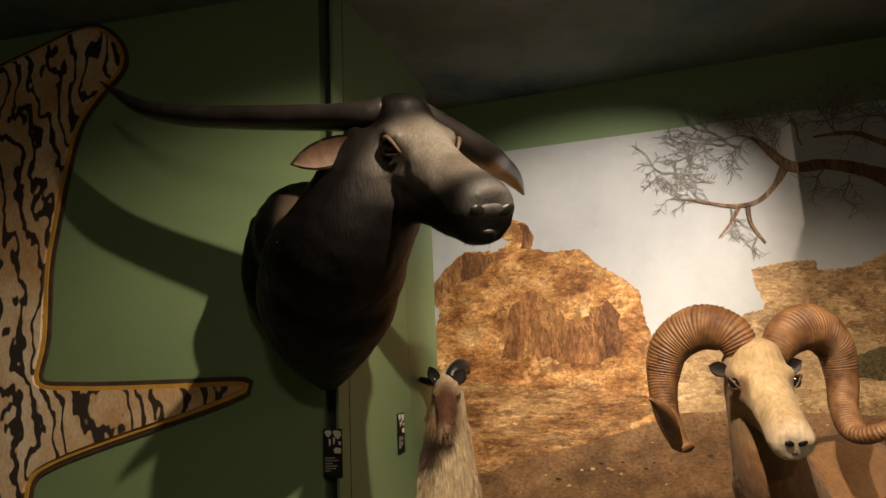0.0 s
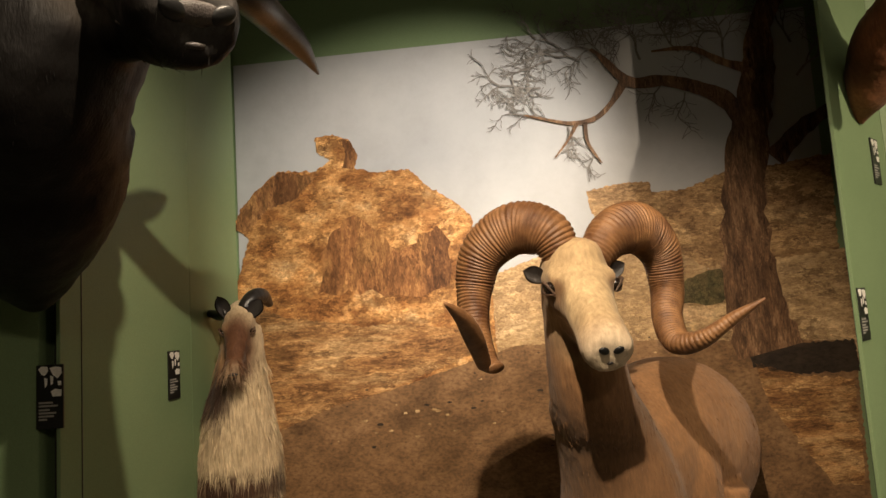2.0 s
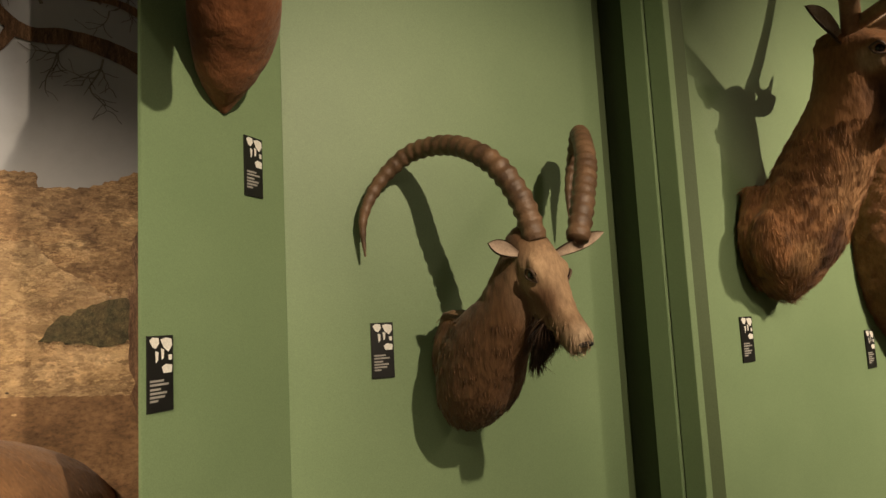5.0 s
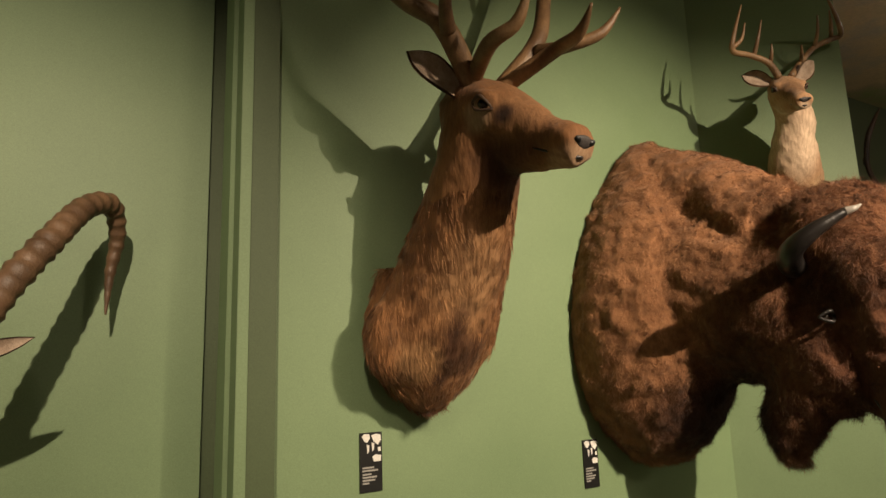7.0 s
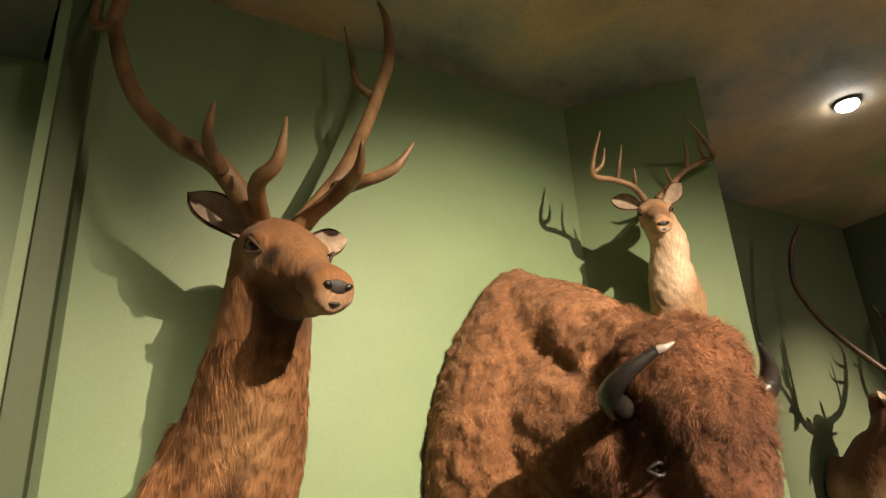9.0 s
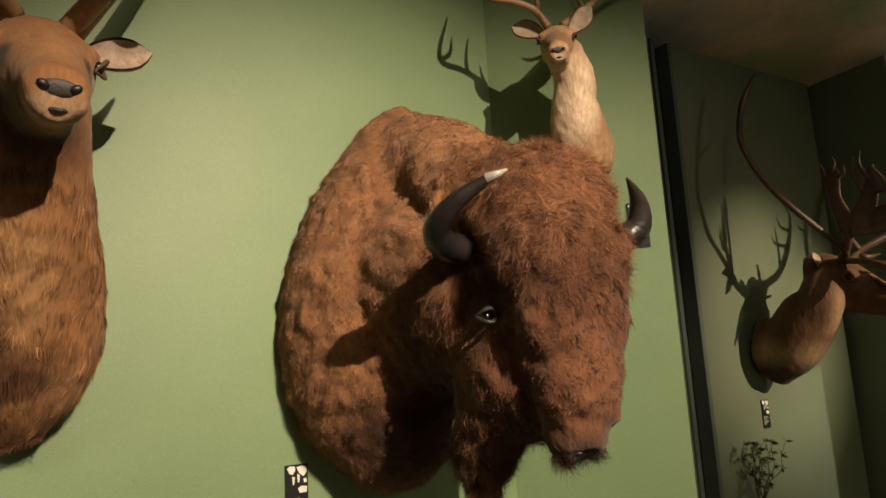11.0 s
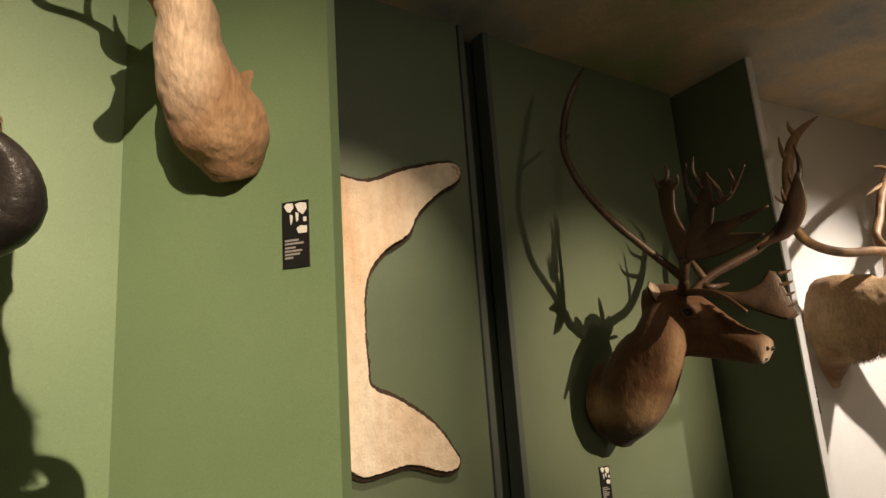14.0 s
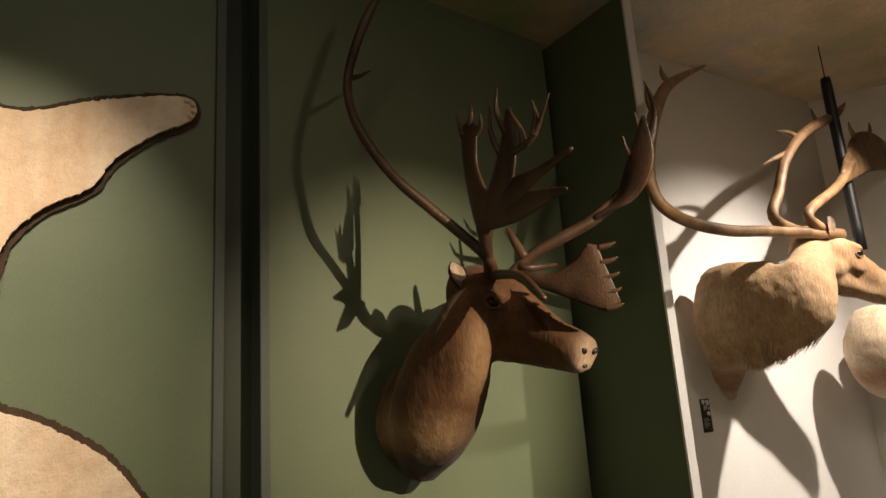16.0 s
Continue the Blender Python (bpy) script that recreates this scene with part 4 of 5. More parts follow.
# ---- argali ram, half mount before the mural ----
def make_ram():
    r = root_at("ram_mount", (1.45, 3.0, 0.9), "pale-faced argali ram half mount with great curled ridged horns", "animal mount", "shoulder mounts")
    r["ear_colour"] = (0.09, 0.055, 0.035)
    bm = bmesh.new()
    eyes, nose = (1.055, 2.225, 1.445), (1.025, 1.995, 1.288)
    at, m, ln = head_solid(bm, eyes, nose, 1.28, 1.42, 1.2, 0, 0.015)
    blob(bm, (1.07, 2.29, 1.53), (0.085, 0.09, 0.06))
    tube(bm, [at(-0.4, 0, -0.2), (1.119, 2.380, 1.136), (1.177, 2.450, 1.006), (1.237, 2.500, 0.838), (1.256, 2.520, 0.644), (1.260, 2.520, 0.476)],
         [(0.09, 0.11), (0.12, 0.15), (0.14, 0.19), (0.17, 0.24), (0.19, 0.26), (0.14, 0.18)], up=(0, -1, 0.2), seg=20)
    # trunk running back to the mural
    tube(bm, [(1.236, 2.500, 0.821), (1.486, 2.720, 0.872), (1.735, 2.950, 0.825), (1.941, 3.200, 0.734), (2.086, 3.420, 0.651)],
         [(0.19, 0.25), (0.235, 0.30), (0.27, 0.32), (0.26, 0.31), (0.2, 0.26)], up=(0, 0, 1), seg=22)
    blob(bm, (1.479, 2.620, 0.763), (0.17, 0.19, 0.30))
    tube(bm, [(1.442, 2.650, 0.760), (1.423, 2.660, 0.503), (1.390, 2.680, 0.052)], [0.10, 0.075, 0.045])
    tube(bm, [(1.692, 2.650, 0.731), (1.670, 2.660, 0.468), (1.632, 2.680, 0.009)], [0.10, 0.075, 0.045])
    brown, pale = (0.135, 0.072, 0.033), (0.52, 0.385, 0.215)
    body = melt(r, "body", bm, 0.014, M_COAT, (0.24, 0.125, 0.054),
                [((1.163, 2.420, 0.963), (0.17, 0.22, 0.3), brown), (at(0.25, 0, 0.0), (0.13, 0.20, 0.16), pale), (at(-0.3, 0, 0.05), (0.12, 0.12, 0.1), (0.46, 0.33, 0.18)), (at(0.3, 0, -0.42), (0.09, 0.10, 0.06), (0.16, 0.09, 0.045)),
                 (at(0.95, 0, -0.18), 0.075, (0.70, 0.58, 0.42)), (at(0.12, -0.3, 0.02), 0.035, (0.16, 0.09, 0.045)), (at(0.12, 0.3, 0.02), 0.035, (0.16, 0.09, 0.045)), (at(0.1, -0.36, -0.2), (0.04, 0.08, 0.08), (0.25, 0.15, 0.075)), (at(0.1, 0.36, -0.2), (0.04, 0.08, 0.08), (0.25, 0.15, 0.075))], 4, 0.0025, 0.035)
    head_parts(r, at, m, ln, 1.3, 0.85, False, 0.07, 1.55)
    ear(r, at(-0.28, -0.3, -0.08), at(-0.3, -0.55, 0.03), 0.035, (0, -1, -0.1), M_COAT, M_NOSE)
    ear(r, at(-0.28, 0.3, -0.08), at(-0.3, 0.54, 0.05), 0.035, (0, -1, -0.1), M_COAT, M_NOSE)
    horn(r, "horn", [(1.038, 2.300, 1.522), (1.000, 2.320, 1.606), (0.916, 2.380, 1.634), (0.829, 2.440, 1.570), (0.797, 2.460, 1.455), (0.784, 2.420, 1.339), (0.797, 2.360, 1.245), (0.815, 2.320, 1.223)],
         [(0.045, 0.05), (0.066, 0.072), (0.073, 0.08), (0.066, 0.072), (0.054, 0.058), (0.043, 0.045), (0.033, 0.03), (0.028, 0.016)], M_HORN_RAM, 0.012, 0.10, 22, 56, "amber ridged curled horn")
    horn(r, "horn", [(0.780, 2.330, 1.236), (0.727, 2.220, 1.324), (0.681, 2.140, 1.377), (0.630, 2.080, 1.413)], [0.022, 0.028, 0.02, 0.005], M_HORN_RAM, 0.02, 0.06, 18, 12, "turned-out horn tip")
    horn(r, "horn", [(1.124, 2.280, 1.524), (1.197, 2.300, 1.596), (1.307, 2.350, 1.616), (1.397, 2.390, 1.548), (1.417, 2.400, 1.426), (1.374, 2.340, 1.333), (1.343, 2.240, 1.264), (1.372, 2.160, 1.272), (1.443, 2.100, 1.331), (1.506, 2.055, 1.374)],
         [(0.045, 0.05), (0.066, 0.072), (0.072, 0.08), (0.063, 0.07), (0.052, 0.056), (0.045, 0.045), (0.042, 0.034), (0.034, 0.026), (0.022, 0.016), 0.004], M_HORN_RAM, 0.012, 0.10, 22, 56, "amber ridged curled horn")
    hair(r, body, 16000, 0.028, 0.0014, (0.1, 0.2, -1), lambda q: 1.0 if q.z < 1.12 or q.y > 2.4 else 0.0, 0.2, 0.15, 0.0, 5)


make_ram()


# ---- ibex mount ----
def make_ibex():
    r = root_at("ibex_mount", (3.35, 2.5, 1.25), "brown bearded ibex shoulder mount with arched ridged horns", "animal mount", "shoulder mounts")
    r["ear_colour"] = (0.10, 0.06, 0.035)
    bm = bmesh.new()
    eyes, nose = (3.10, 2.03, 1.505), (3.09, 1.885, 1.315)
    at, m, ln = head_solid(bm, eyes, nose, 1.0, 1.02, 1.05)
    tube(bm, [at(-0.35, 0, -0.2), (3.089, 2.200, 1.390), (3.089, 2.280, 1.301), (3.098, 2.360, 1.206), (3.095, 2.420, 1.109), (3.092, 2.450, 1.049)],
         [(0.07, 0.085), (0.085, 0.11), (0.11, 0.14), (0.125, 0.15), (0.10, 0.11), (0.05, 0.05)], up=(0, -1, 0.3), seg=18)
    tube(bm, [(3.127, 2.420, 1.397), (3.125, 2.460, 1.260), (3.101, 2.480, 1.104)], [(0.10, 0.08), (0.12, 0.08), (0.06, 0.05)], up=(0, -1, 0))
    brown, tan = (0.115, 0.058, 0.024), (0.36, 0.24, 0.14)
    body = melt(r, "body", bm, 0.011, M_COAT, brown,
                [(at(0.2, 0, 0.05), (0.11, 0.13, 0.12), tan), (at(0.95, 0, -0.12), 0.05, (0.42, 0.31, 0.2)), (at(0.35, -0.25, -0.15), (0.04, 0.06, 0.05), (0.16, 0.08, 0.04)), ((3.088, 2.400, 1.476), (0.08, 0.1, 0.06), (0.38, 0.26, 0.14)), (at(0, 0, -0.4), 0.07, (0.10, 0.055, 0.03))], 4, 0.003, 0.03)
    head_parts(r, at, m, ln, 1.0, 1.0, True, 0.055)
    ear(r, at(-0.3, -0.26, -0.02), (2.963, 2.120, 1.595), 0.032, (0, -1, -0.1), M_COAT)
    ear(r, at(-0.3, 0.26, -0.02), (3.384, 2.050, 1.634), 0.03, (0, -1, -0.1), M_COAT)
    horn(r, "horn", [(3.093, 2.060, 1.598), (3.073, 2.090, 1.724), (3.033, 2.160, 1.844), (3.011, 2.318, 1.931), (2.966, 2.483, 1.940), (2.890, 2.564, 1.852), (2.835, 2.586, 1.732), (2.837, 2.586, 1.603)],
         [0.036, 0.036, 0.035, 0.033, 0.030, 0.024, 0.016, 0.003], M_HORN_IBEX, 0.038, 0.2, 16, 18, "long arched horn with knobbed ridges", sharp=3.0)
    tip = (3.579, 2.36, 1.714)
    horn(r, "horn", [(3.249, 2.040, 1.604), (3.310, 2.060, 1.732), (3.406, 2.120, 1.877), (3.488, 2.200, 1.987), (3.563, 2.280, 2.021), (3.595, 2.340, 1.945), (3.585, 2.360, 1.837), tip],
         [0.036, 0.036, 0.035, 0.032, 0.029, 0.023, 0.015, 0.003], M_HORN_IBEX, 0.038, 0.2, 16, 18, "long arched horn with knobbed ridges", sharp=3.0)
    bm = bmesh.new()
    tube(bm, [at(0.5, 0, -0.3), at(0.42, 0, -0.5) + Vector((0, 0, -0.03)), at(0.32, 0, -0.68) + Vector((0, 0, -0.09))], [0.03, 0.026, 0.004])
    b = melt(r, "beard", bm, 0.007, M_COAT, (0.05, 0.026, 0.014), [], 2)
    hair(r, b, 2500, 0.06, 0.0014, (0, 0, -1), None, 0.1, 0.1, 0, 6)
    hair(r, body, 9000, 0.03, 0.0014, (0, 0, -1), lambda q: 1.0 if q.z < 1.4 else 0.25, 0.15, 0.1, 0.0, 7)


make_ibex()


# ---- water buffalo mount ----
def make_buffalo():
    r = root_at("buffalo_mount", (-0.4, 2.55, 1.7), "black water buffalo shoulder mount with very long horns", "animal mount", "shoulder mounts")
    r["ear_colour"] = (0.10, 0.07, 0.05)
    bm = bmesh.new()
    eyes, nose = (-0.045, 1.88, 2.20), (0.15, 1.60, 1.955)
    at, m, ln = head_solid(bm, eyes, nose, 0.95, 1.35, 1.1, 8)
    blob(bm, at(-0.35, 0, 0.12), (0.10, 0.10, 0.07))
    tube(bm, [at(-0.4, 0, -0.2), (-0.288, 2.050, 1.964), (-0.368, 2.180, 1.874), (-0.409, 2.280, 1.769), (-0.431, 2.380, 1.633), (-0.442, 2.480, 1.488)],
         [(0.16, 0.19), (0.20, 0.23), (0.235, 0.25), (0.24, 0.24), (0.17, 0.18), (0.04, 0.05)], up=(0, -1, 0.3), seg=22)
    tube(bm, [(-0.502, 2.350, 2.094), (-0.527, 2.450, 1.874), (-0.475, 2.500, 1.659)], [(0.2, 0.14), (0.24, 0.12), (0.14, 0.08)], up=(0, -1, 0), seg=18)
    blob(bm, (-0.49, 2.33, 2.03), (0.20, 0.2, 0.20))
    # Black hair, made deeper still to hold the shadow on chest and neck.
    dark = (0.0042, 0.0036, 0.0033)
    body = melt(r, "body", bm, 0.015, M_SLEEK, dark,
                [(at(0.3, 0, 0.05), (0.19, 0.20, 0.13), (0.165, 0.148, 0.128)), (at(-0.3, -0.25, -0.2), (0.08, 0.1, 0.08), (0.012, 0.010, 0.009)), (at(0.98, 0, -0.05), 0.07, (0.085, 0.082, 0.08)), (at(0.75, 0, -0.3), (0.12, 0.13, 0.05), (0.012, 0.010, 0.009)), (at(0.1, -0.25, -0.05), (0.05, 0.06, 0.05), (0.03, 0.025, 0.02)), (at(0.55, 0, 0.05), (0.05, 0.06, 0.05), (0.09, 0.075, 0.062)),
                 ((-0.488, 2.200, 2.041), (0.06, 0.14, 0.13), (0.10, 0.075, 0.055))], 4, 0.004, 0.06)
    head_parts(r, at, m, ln, 0.95, 1.35, True, 0.052, 1.8)
    ear(r, at(-0.42, -0.26, -0.1), (-0.410, 1.760, 2.124), 0.06, (0.1, -1, -0.5), M_COAT, M_LID)
    ear(r, at(-0.42, 0.26, -0.1), at(-0.7, 0.7, -0.1), 0.06, (0.1, -1, -0.5), M_COAT)
    horn(r, "horn", [at(-0.38, -0.12, 0.14), (-0.227, 1.940, 2.326), (-0.423, 2.020, 2.363), (-0.681, 2.120, 2.416), (-0.920, 2.220, 2.476), (-1.127, 2.320, 2.562), (-1.333, 2.420, 2.715)],
         [(0.055, 0.045), (0.055, 0.045), (0.052, 0.042), (0.049, 0.04), (0.046, 0.038), (0.035, 0.028), 0.004], M_HORN_DARK, 0.03, 0.025, 18, 14, "long glossy black horn")
    horn(r, "horn", [at(-0.38, 0.12, 0.14), (0.14, 2.13, 2.26), (0.22, 2.32, 2.265), (0.29, 2.48, 2.255), (0.35, 2.64, 2.225)],
         [(0.055, 0.045), (0.055, 0.045), (0.05, 0.042), (0.038, 0.03), 0.005], M_HORN_DARK, 0.03, 0.025, 18, 14, "long glossy black horn")
    hair(r, body, 5000, 0.02, 0.0010, (0, 0.1, -1), lambda q: 1.0 if q.z < 1.95 else 0.0, 0.25, 0.1, 0.0, 8)


make_buffalo()


# ---- small serow mount beside the mural ----
def make_serow():
    r = root_at("serow_mount", (-0.1, 3.5, 1.0), "small goat-like mount with brown face and cream coat", "animal mount", "shoulder mounts")
    r["ear_colour"] = (0.02, 0.014, 0.011)
    bm = bmesh.new()
    eyes, nose = (-0.022, 3.300, 1.378), (-0.034, 3.170, 1.212)
    at, m, ln = head_solid(bm, eyes, nose, 1.1, 1.05, 1.0)
    tube(bm, [at(-0.3, 0, -0.25), (-0.021, 3.380, 1.176), (-0.039, 3.400, 1.016), (-0.058, 3.420, 0.835), (-0.077, 3.440, 0.653), (-0.086, 3.460, 0.426)],
         [(0.08, 0.09), (0.11, 0.12), (0.15, 0.15), (0.19, 0.17), (0.20, 0.18), (0.15, 0.14)], up=(0, -1, 0.2), seg=18)
    body = melt(r, "body", bm, 0.012, M_COAT, (0.60, 0.48, 0.31),
                [(at(0.35, 0, 0), (0.085, 0.14, 0.14), (0.11, 0.047, 0.022)), (at(-0.1, -0.35, -0.2), (0.05, 0.07, 0.06), (0.36, 0.21, 0.10)), ((-0.127, 3.280, 1.150), (0.09, 0.15, 0.12), (0.05, 0.026, 0.015)), (at(0.9, 0, -0.2), 0.035, (0.2, 0.11, 0.06)), ((-0.078, 3.350, 0.743), (0.3, 0.3, 0.07), (0.06, 0.028, 0.014)), ((-0.129, 3.300, 1.257), 0.05, (0.3, 0.17, 0.08))], 4, 0.006, 0.03)
    head_parts(r, at, m, ln, 1.1, 0.95, True, 0.05)
    ear(r, at(-0.3, -0.2, 0.0), (-0.102, 3.320, 1.523), 0.04, (0.1, -1, 0), M_COAT, M_NOSE)
    ear(r, at(-0.3, 0.22, 0.0), (0.075, 3.32, 1.50), 0.045, (-0.1, -1, 0), M_COAT, M_NOSE)
    horn(r, "horn", [(-0.000, 3.340, 1.460), (0.032, 3.370, 1.505), (0.069, 3.420, 1.517), (0.098, 3.480, 1.481)], [0.03, 0.035, 0.034, 0.015], M_HORN_DARK, 0.02, 0.06, label="short black backswept horn")
    horn(r, "horn", [(-0.061, 3.340, 1.457), (-0.102, 3.380, 1.444), (-0.158, 3.440, 1.455), (-0.184, 3.480, 1.427)], [0.026, 0.022, 0.015, 0.006], M_HORN_DARK, 0.02, 0.06, label="short black backswept horn")
    hair(r, body, 14000, 0.075, 0.0018, (0, 0, -1), lambda q: 1.0 if q.z < eyes[2] - 0.1 else 0.12, 0.12, 0.12, 0.02, 9)


make_serow()


# ---- brown mount high on the folded panel, only its breast in view ----
def make_high_mount():
    r = root_at("antelope_mount", (2.42, 2.57, 2.25), "chestnut antelope shoulder mount high on the green wall", "animal mount", "shoulder mounts")
    r["ear_colour"] = (0.16, 0.07, 0.03)
    bm = bmesh.new()
    tube(bm, [(2.268, 2.120, 2.409), (2.302, 2.220, 2.319), (2.338, 2.340, 2.255), (2.359, 2.420, 2.190), (2.361, 2.480, 2.109), (2.368, 2.530, 2.047), (2.372, 2.550, 2.005)],
         [(0.07, 0.08), (0.09, 0.10), (0.125, 0.12), (0.125, 0.11), (0.095, 0.08), (0.05, 0.04), (0.012, 0.012)], up=(0.4, -0.9, 0), seg=18)
    eyes = (2.225, 2.020, 2.393)
    nose = (eyes[0] + 0.02, eyes[1] - 0.26, eyes[2] - 0.14)
    at, m, ln = head_solid(bm, eyes, nose, 0.9, 1.0, 1.0)
    body = melt(r, "body", bm, 0.011, M_COAT, (0.22, 0.085, 0.033), [((2.332, 2.500, 2.146), (0.05, 0.1, 0.1), (0.28, 0.13, 0.06)), ((2.269, 2.400, 2.232), (0.04, 0.1, 0.12), (0.12, 0.045, 0.02))], 4, 0.003, 0.04)
    head_parts(r, at, m, ln, 0.9, 1.0)


make_high_mount()


# ---- flat pictures and hides ----
def flat_on(origin, along):
    """A function from (metres along a wall, height, metres in front of it) to the room."""
    o, d = Vector(origin), Vector(along).normalized()
    n = Vector((d.y, -d.x))

    def put(u, z, off=0.0):
        q = o + d * u + n * off
        return Vector((q.x, q.y, z))
    return put


def sheet(root, name, ring, put, off, thick, mat, label="", bevel=0.0, rough=0.0, seed=0):
    """A flat shape with a given outline of (along, height), standing off its wall. rough: a ragged outline."""
    if rough:
        rng = random.Random(seed)
        full = []
        for i, (a, b) in enumerate(ring):
            c, d = ring[(i + 1) % len(ring)]
            n = max(1, int(math.hypot(c - a, d - b) / (rough * 2.2)))
            for k in range(n):
                t = k / n
                full.append((a + (c - a) * t + rng.uniform(-rough, rough) * (k > 0), b + (d - b) * t + rng.uniform(-rough, rough) * (k > 0)))
        ring = full
    bm = bmesh.new()
    back = [bm.verts.new(put(u, z, off)) for u, z in ring]
    front = [bm.verts.new(put(u, z, off + thick)) for u, z in ring]
    edge = [bm.edges.new((front[i], front[(i + 1) % len(ring)])) for i in range(len(ring))]
    bmesh.ops.triangle_fill(bm, edges=edge, use_beauty=True)
    for i in range(len(ring)):
        j = (i + 1) % len(ring)
        bm.faces.new((back[i], back[j], front[j], front[i]))
    ob = part_of(root, name, bm, mat, False, label)
    return ob


def print_paint(name, stops, scale, stretch, relief=0.9, crack=0.0, crack_scale=6.0, fine=30.0, facets=0.8):
    """Printed picture of rock, earth or sky: noise in the colours given, with drawn cracks and facets."""
    m, t, b = nodes_of(name, 0.55)
    b.inputs["Specular IOR Level"].default_value = 0.25
    co = t.nodes.new("ShaderNodeTexCoord").outputs["Object"]
    c, f = noise_ramp(t, co, scale, stops, 9, 0.65, stretch)
    g, _ = noise_ramp(t, co, fine, ((0.32, (0.42, 0.37, 0.33)), (0.5, (0.95, 0.95, 0.95)), (0.68, (1.35, 1.33, 1.3))), 8, 0.72, stretch)
    out = mix(t, c, g, relief)
    if crack:
        mp = t.nodes.new("ShaderNodeMapping")
        mp.inputs["Scale"].default_value = stretch or (1, 1, 1)
        t.links.new(co, mp.inputs[0])
        wob = add(t, "ShaderNodeTexNoise", Scale=7.0, Detail=8.0, Roughness=0.75)
        t.links.new(mp.outputs[0], wob.inputs["Vector"])
        w = mix(t, mp.outputs[0], wob.outputs["Color"], 0.7, "ADD")
        v = add(t, "ShaderNodeTexVoronoi", Scale=crack_scale)
        v.feature = "DISTANCE_TO_EDGE"
        t.links.new(w, v.inputs["Vector"])
        r = t.nodes.new("ShaderNodeValToRGB")
        r.color_ramp.elements[0].position, r.color_ramp.elements[0].color = 0.0, (0.38, 0.30, 0.24, 1)
        r.color_ramp.elements[1].position, r.color_ramp.elements[1].color = 0.16, (1, 1, 1, 1)
        t.links.new(v.outputs["Distance"], r.inputs[0])
        out = mix(t, out, r.outputs[0], crack)
        for size, low in ((crack_scale * 1.3, 0.42), (crack_scale * 3.2, 0.62)):
            v = add(t, "ShaderNodeTexVoronoi", Scale=size)
            t.links.new(w, v.inputs["Vector"])
            r = t.nodes.new("ShaderNodeValToRGB")
            r.color_ramp.elements[0].position, r.color_ramp.elements[0].color = 0.15, (low, low * 0.9, low * 0.82, 1)
            r.color_ramp.elements[1].position, r.color_ramp.elements[1].color = 0.85, (1.3, 1.3, 1.28, 1)
            t.links.new(v.outputs["Color"], r.inputs[0])
            out = mix(t, out, r.outputs[0], facets)
    t.links.new(out, b.inputs["Base Color"])
    return m


M_SKY = print_paint("printed_sky", ((0.3, (0.36, 0.37, 0.39)), (0.7, (0.46, 0.46, 0.47))), 0.8, None, relief=0.15, fine=3.0)
M_ROCK = print_paint("printed_sandstone", ((0.28, (0.13, 0.052, 0.018)), (0.42, (0.36, 0.165, 0.055)), (0.55, (0.58, 0.32, 0.125)), (0.70, (0.80, 0.55, 0.29))), 4.5, (1, 1, 1.7), crack=0.55, crack_scale=7.0)
M_ROCKDARK = print_paint("printed_dark_sandstone", ((0.3, (0.08, 0.036, 0.016)), (0.5, (0.22, 0.105, 0.045)), (0.7, (0.40, 0.22, 0.09))), 6.0, (1.6, 1.6, 0.6), crack=0.45, crack_scale=9.0)
M_ROCKMID = print_paint("printed_red_sandstone", ((0.3, (0.10, 0.042, 0.017)), (0.5, (0.30, 0.14, 0.055)), (0.7, (0.48, 0.26, 0.10))), 5.0, (1.6, 1.6, 0.6), crack=0.5, crack_scale=8.0)
M_ROCKPALE = print_paint("printed_pale_rock", ((0.3, (0.30, 0.18, 0.085)), (0.5, (0.46, 0.30, 0.15)), (0.7, (0.60, 0.43, 0.24))), 6.0, (1, 1, 2.2), crack=0.5, crack_scale=7.0)
M_LEDGE = print_paint("printed_ledges", ((0.3, (0.16, 0.075, 0.03)), (0.48, (0.40, 0.22, 0.09)), (0.68, (0.60, 0.40, 0.20))), 4.5, (0.7, 0.7, 2.6), crack=0.7, crack_scale=8.0)
M_EARTH = print_paint("printed_earth", ((0.3, (0.10, 0.055, 0.026)), (0.5, (0.20, 0.112, 0.052)), (0.72, (0.29, 0.17, 0.085))), 5.0, (1, 1, 1.6), fine=45.0)
M_SAND = print_paint("printed_sand", ((0.3, (0.36, 0.24, 0.12)), (0.5, (0.50, 0.35, 0.19)), (0.7, (0.60, 0.44, 0.26))), 6.0, (0.9, 0.9, 1.8), relief=0.6, crack=0.5, crack_scale=6.0)
M_BARK = print_paint("printed_bark", ((0.3, (0.08, 0.045, 0.026)), (0.5, (0.20, 0.115, 0.062)), (0.7, (0.34, 0.21, 0.12))), 9.0, (2.0, 2.0, 0.45), crack=0.6, crack_scale=9.0)
M_TWIG = print_paint("printed_twigs", ((0.3, (0.12, 0.11, 0.10)), (0.7, (0.27, 0.25, 0.235))), 12.0, None)
M_BUSH = print_paint("printed_bush", ((0.3, (0.06, 0.06, 0.025)), (0.7, (0.20, 0.16, 0.075))), 22.0, None, crack=0.5, crack_scale=24.0)
M_SHADE = print_paint("printed_shade", ((0.3, (0.018, 0.013, 0.010)), (0.7, (0.05, 0.034, 0.022))), 6.0, (1, 1, 2))

MURAL = ((-0.10, 4.091), (0.957, -0.2907))


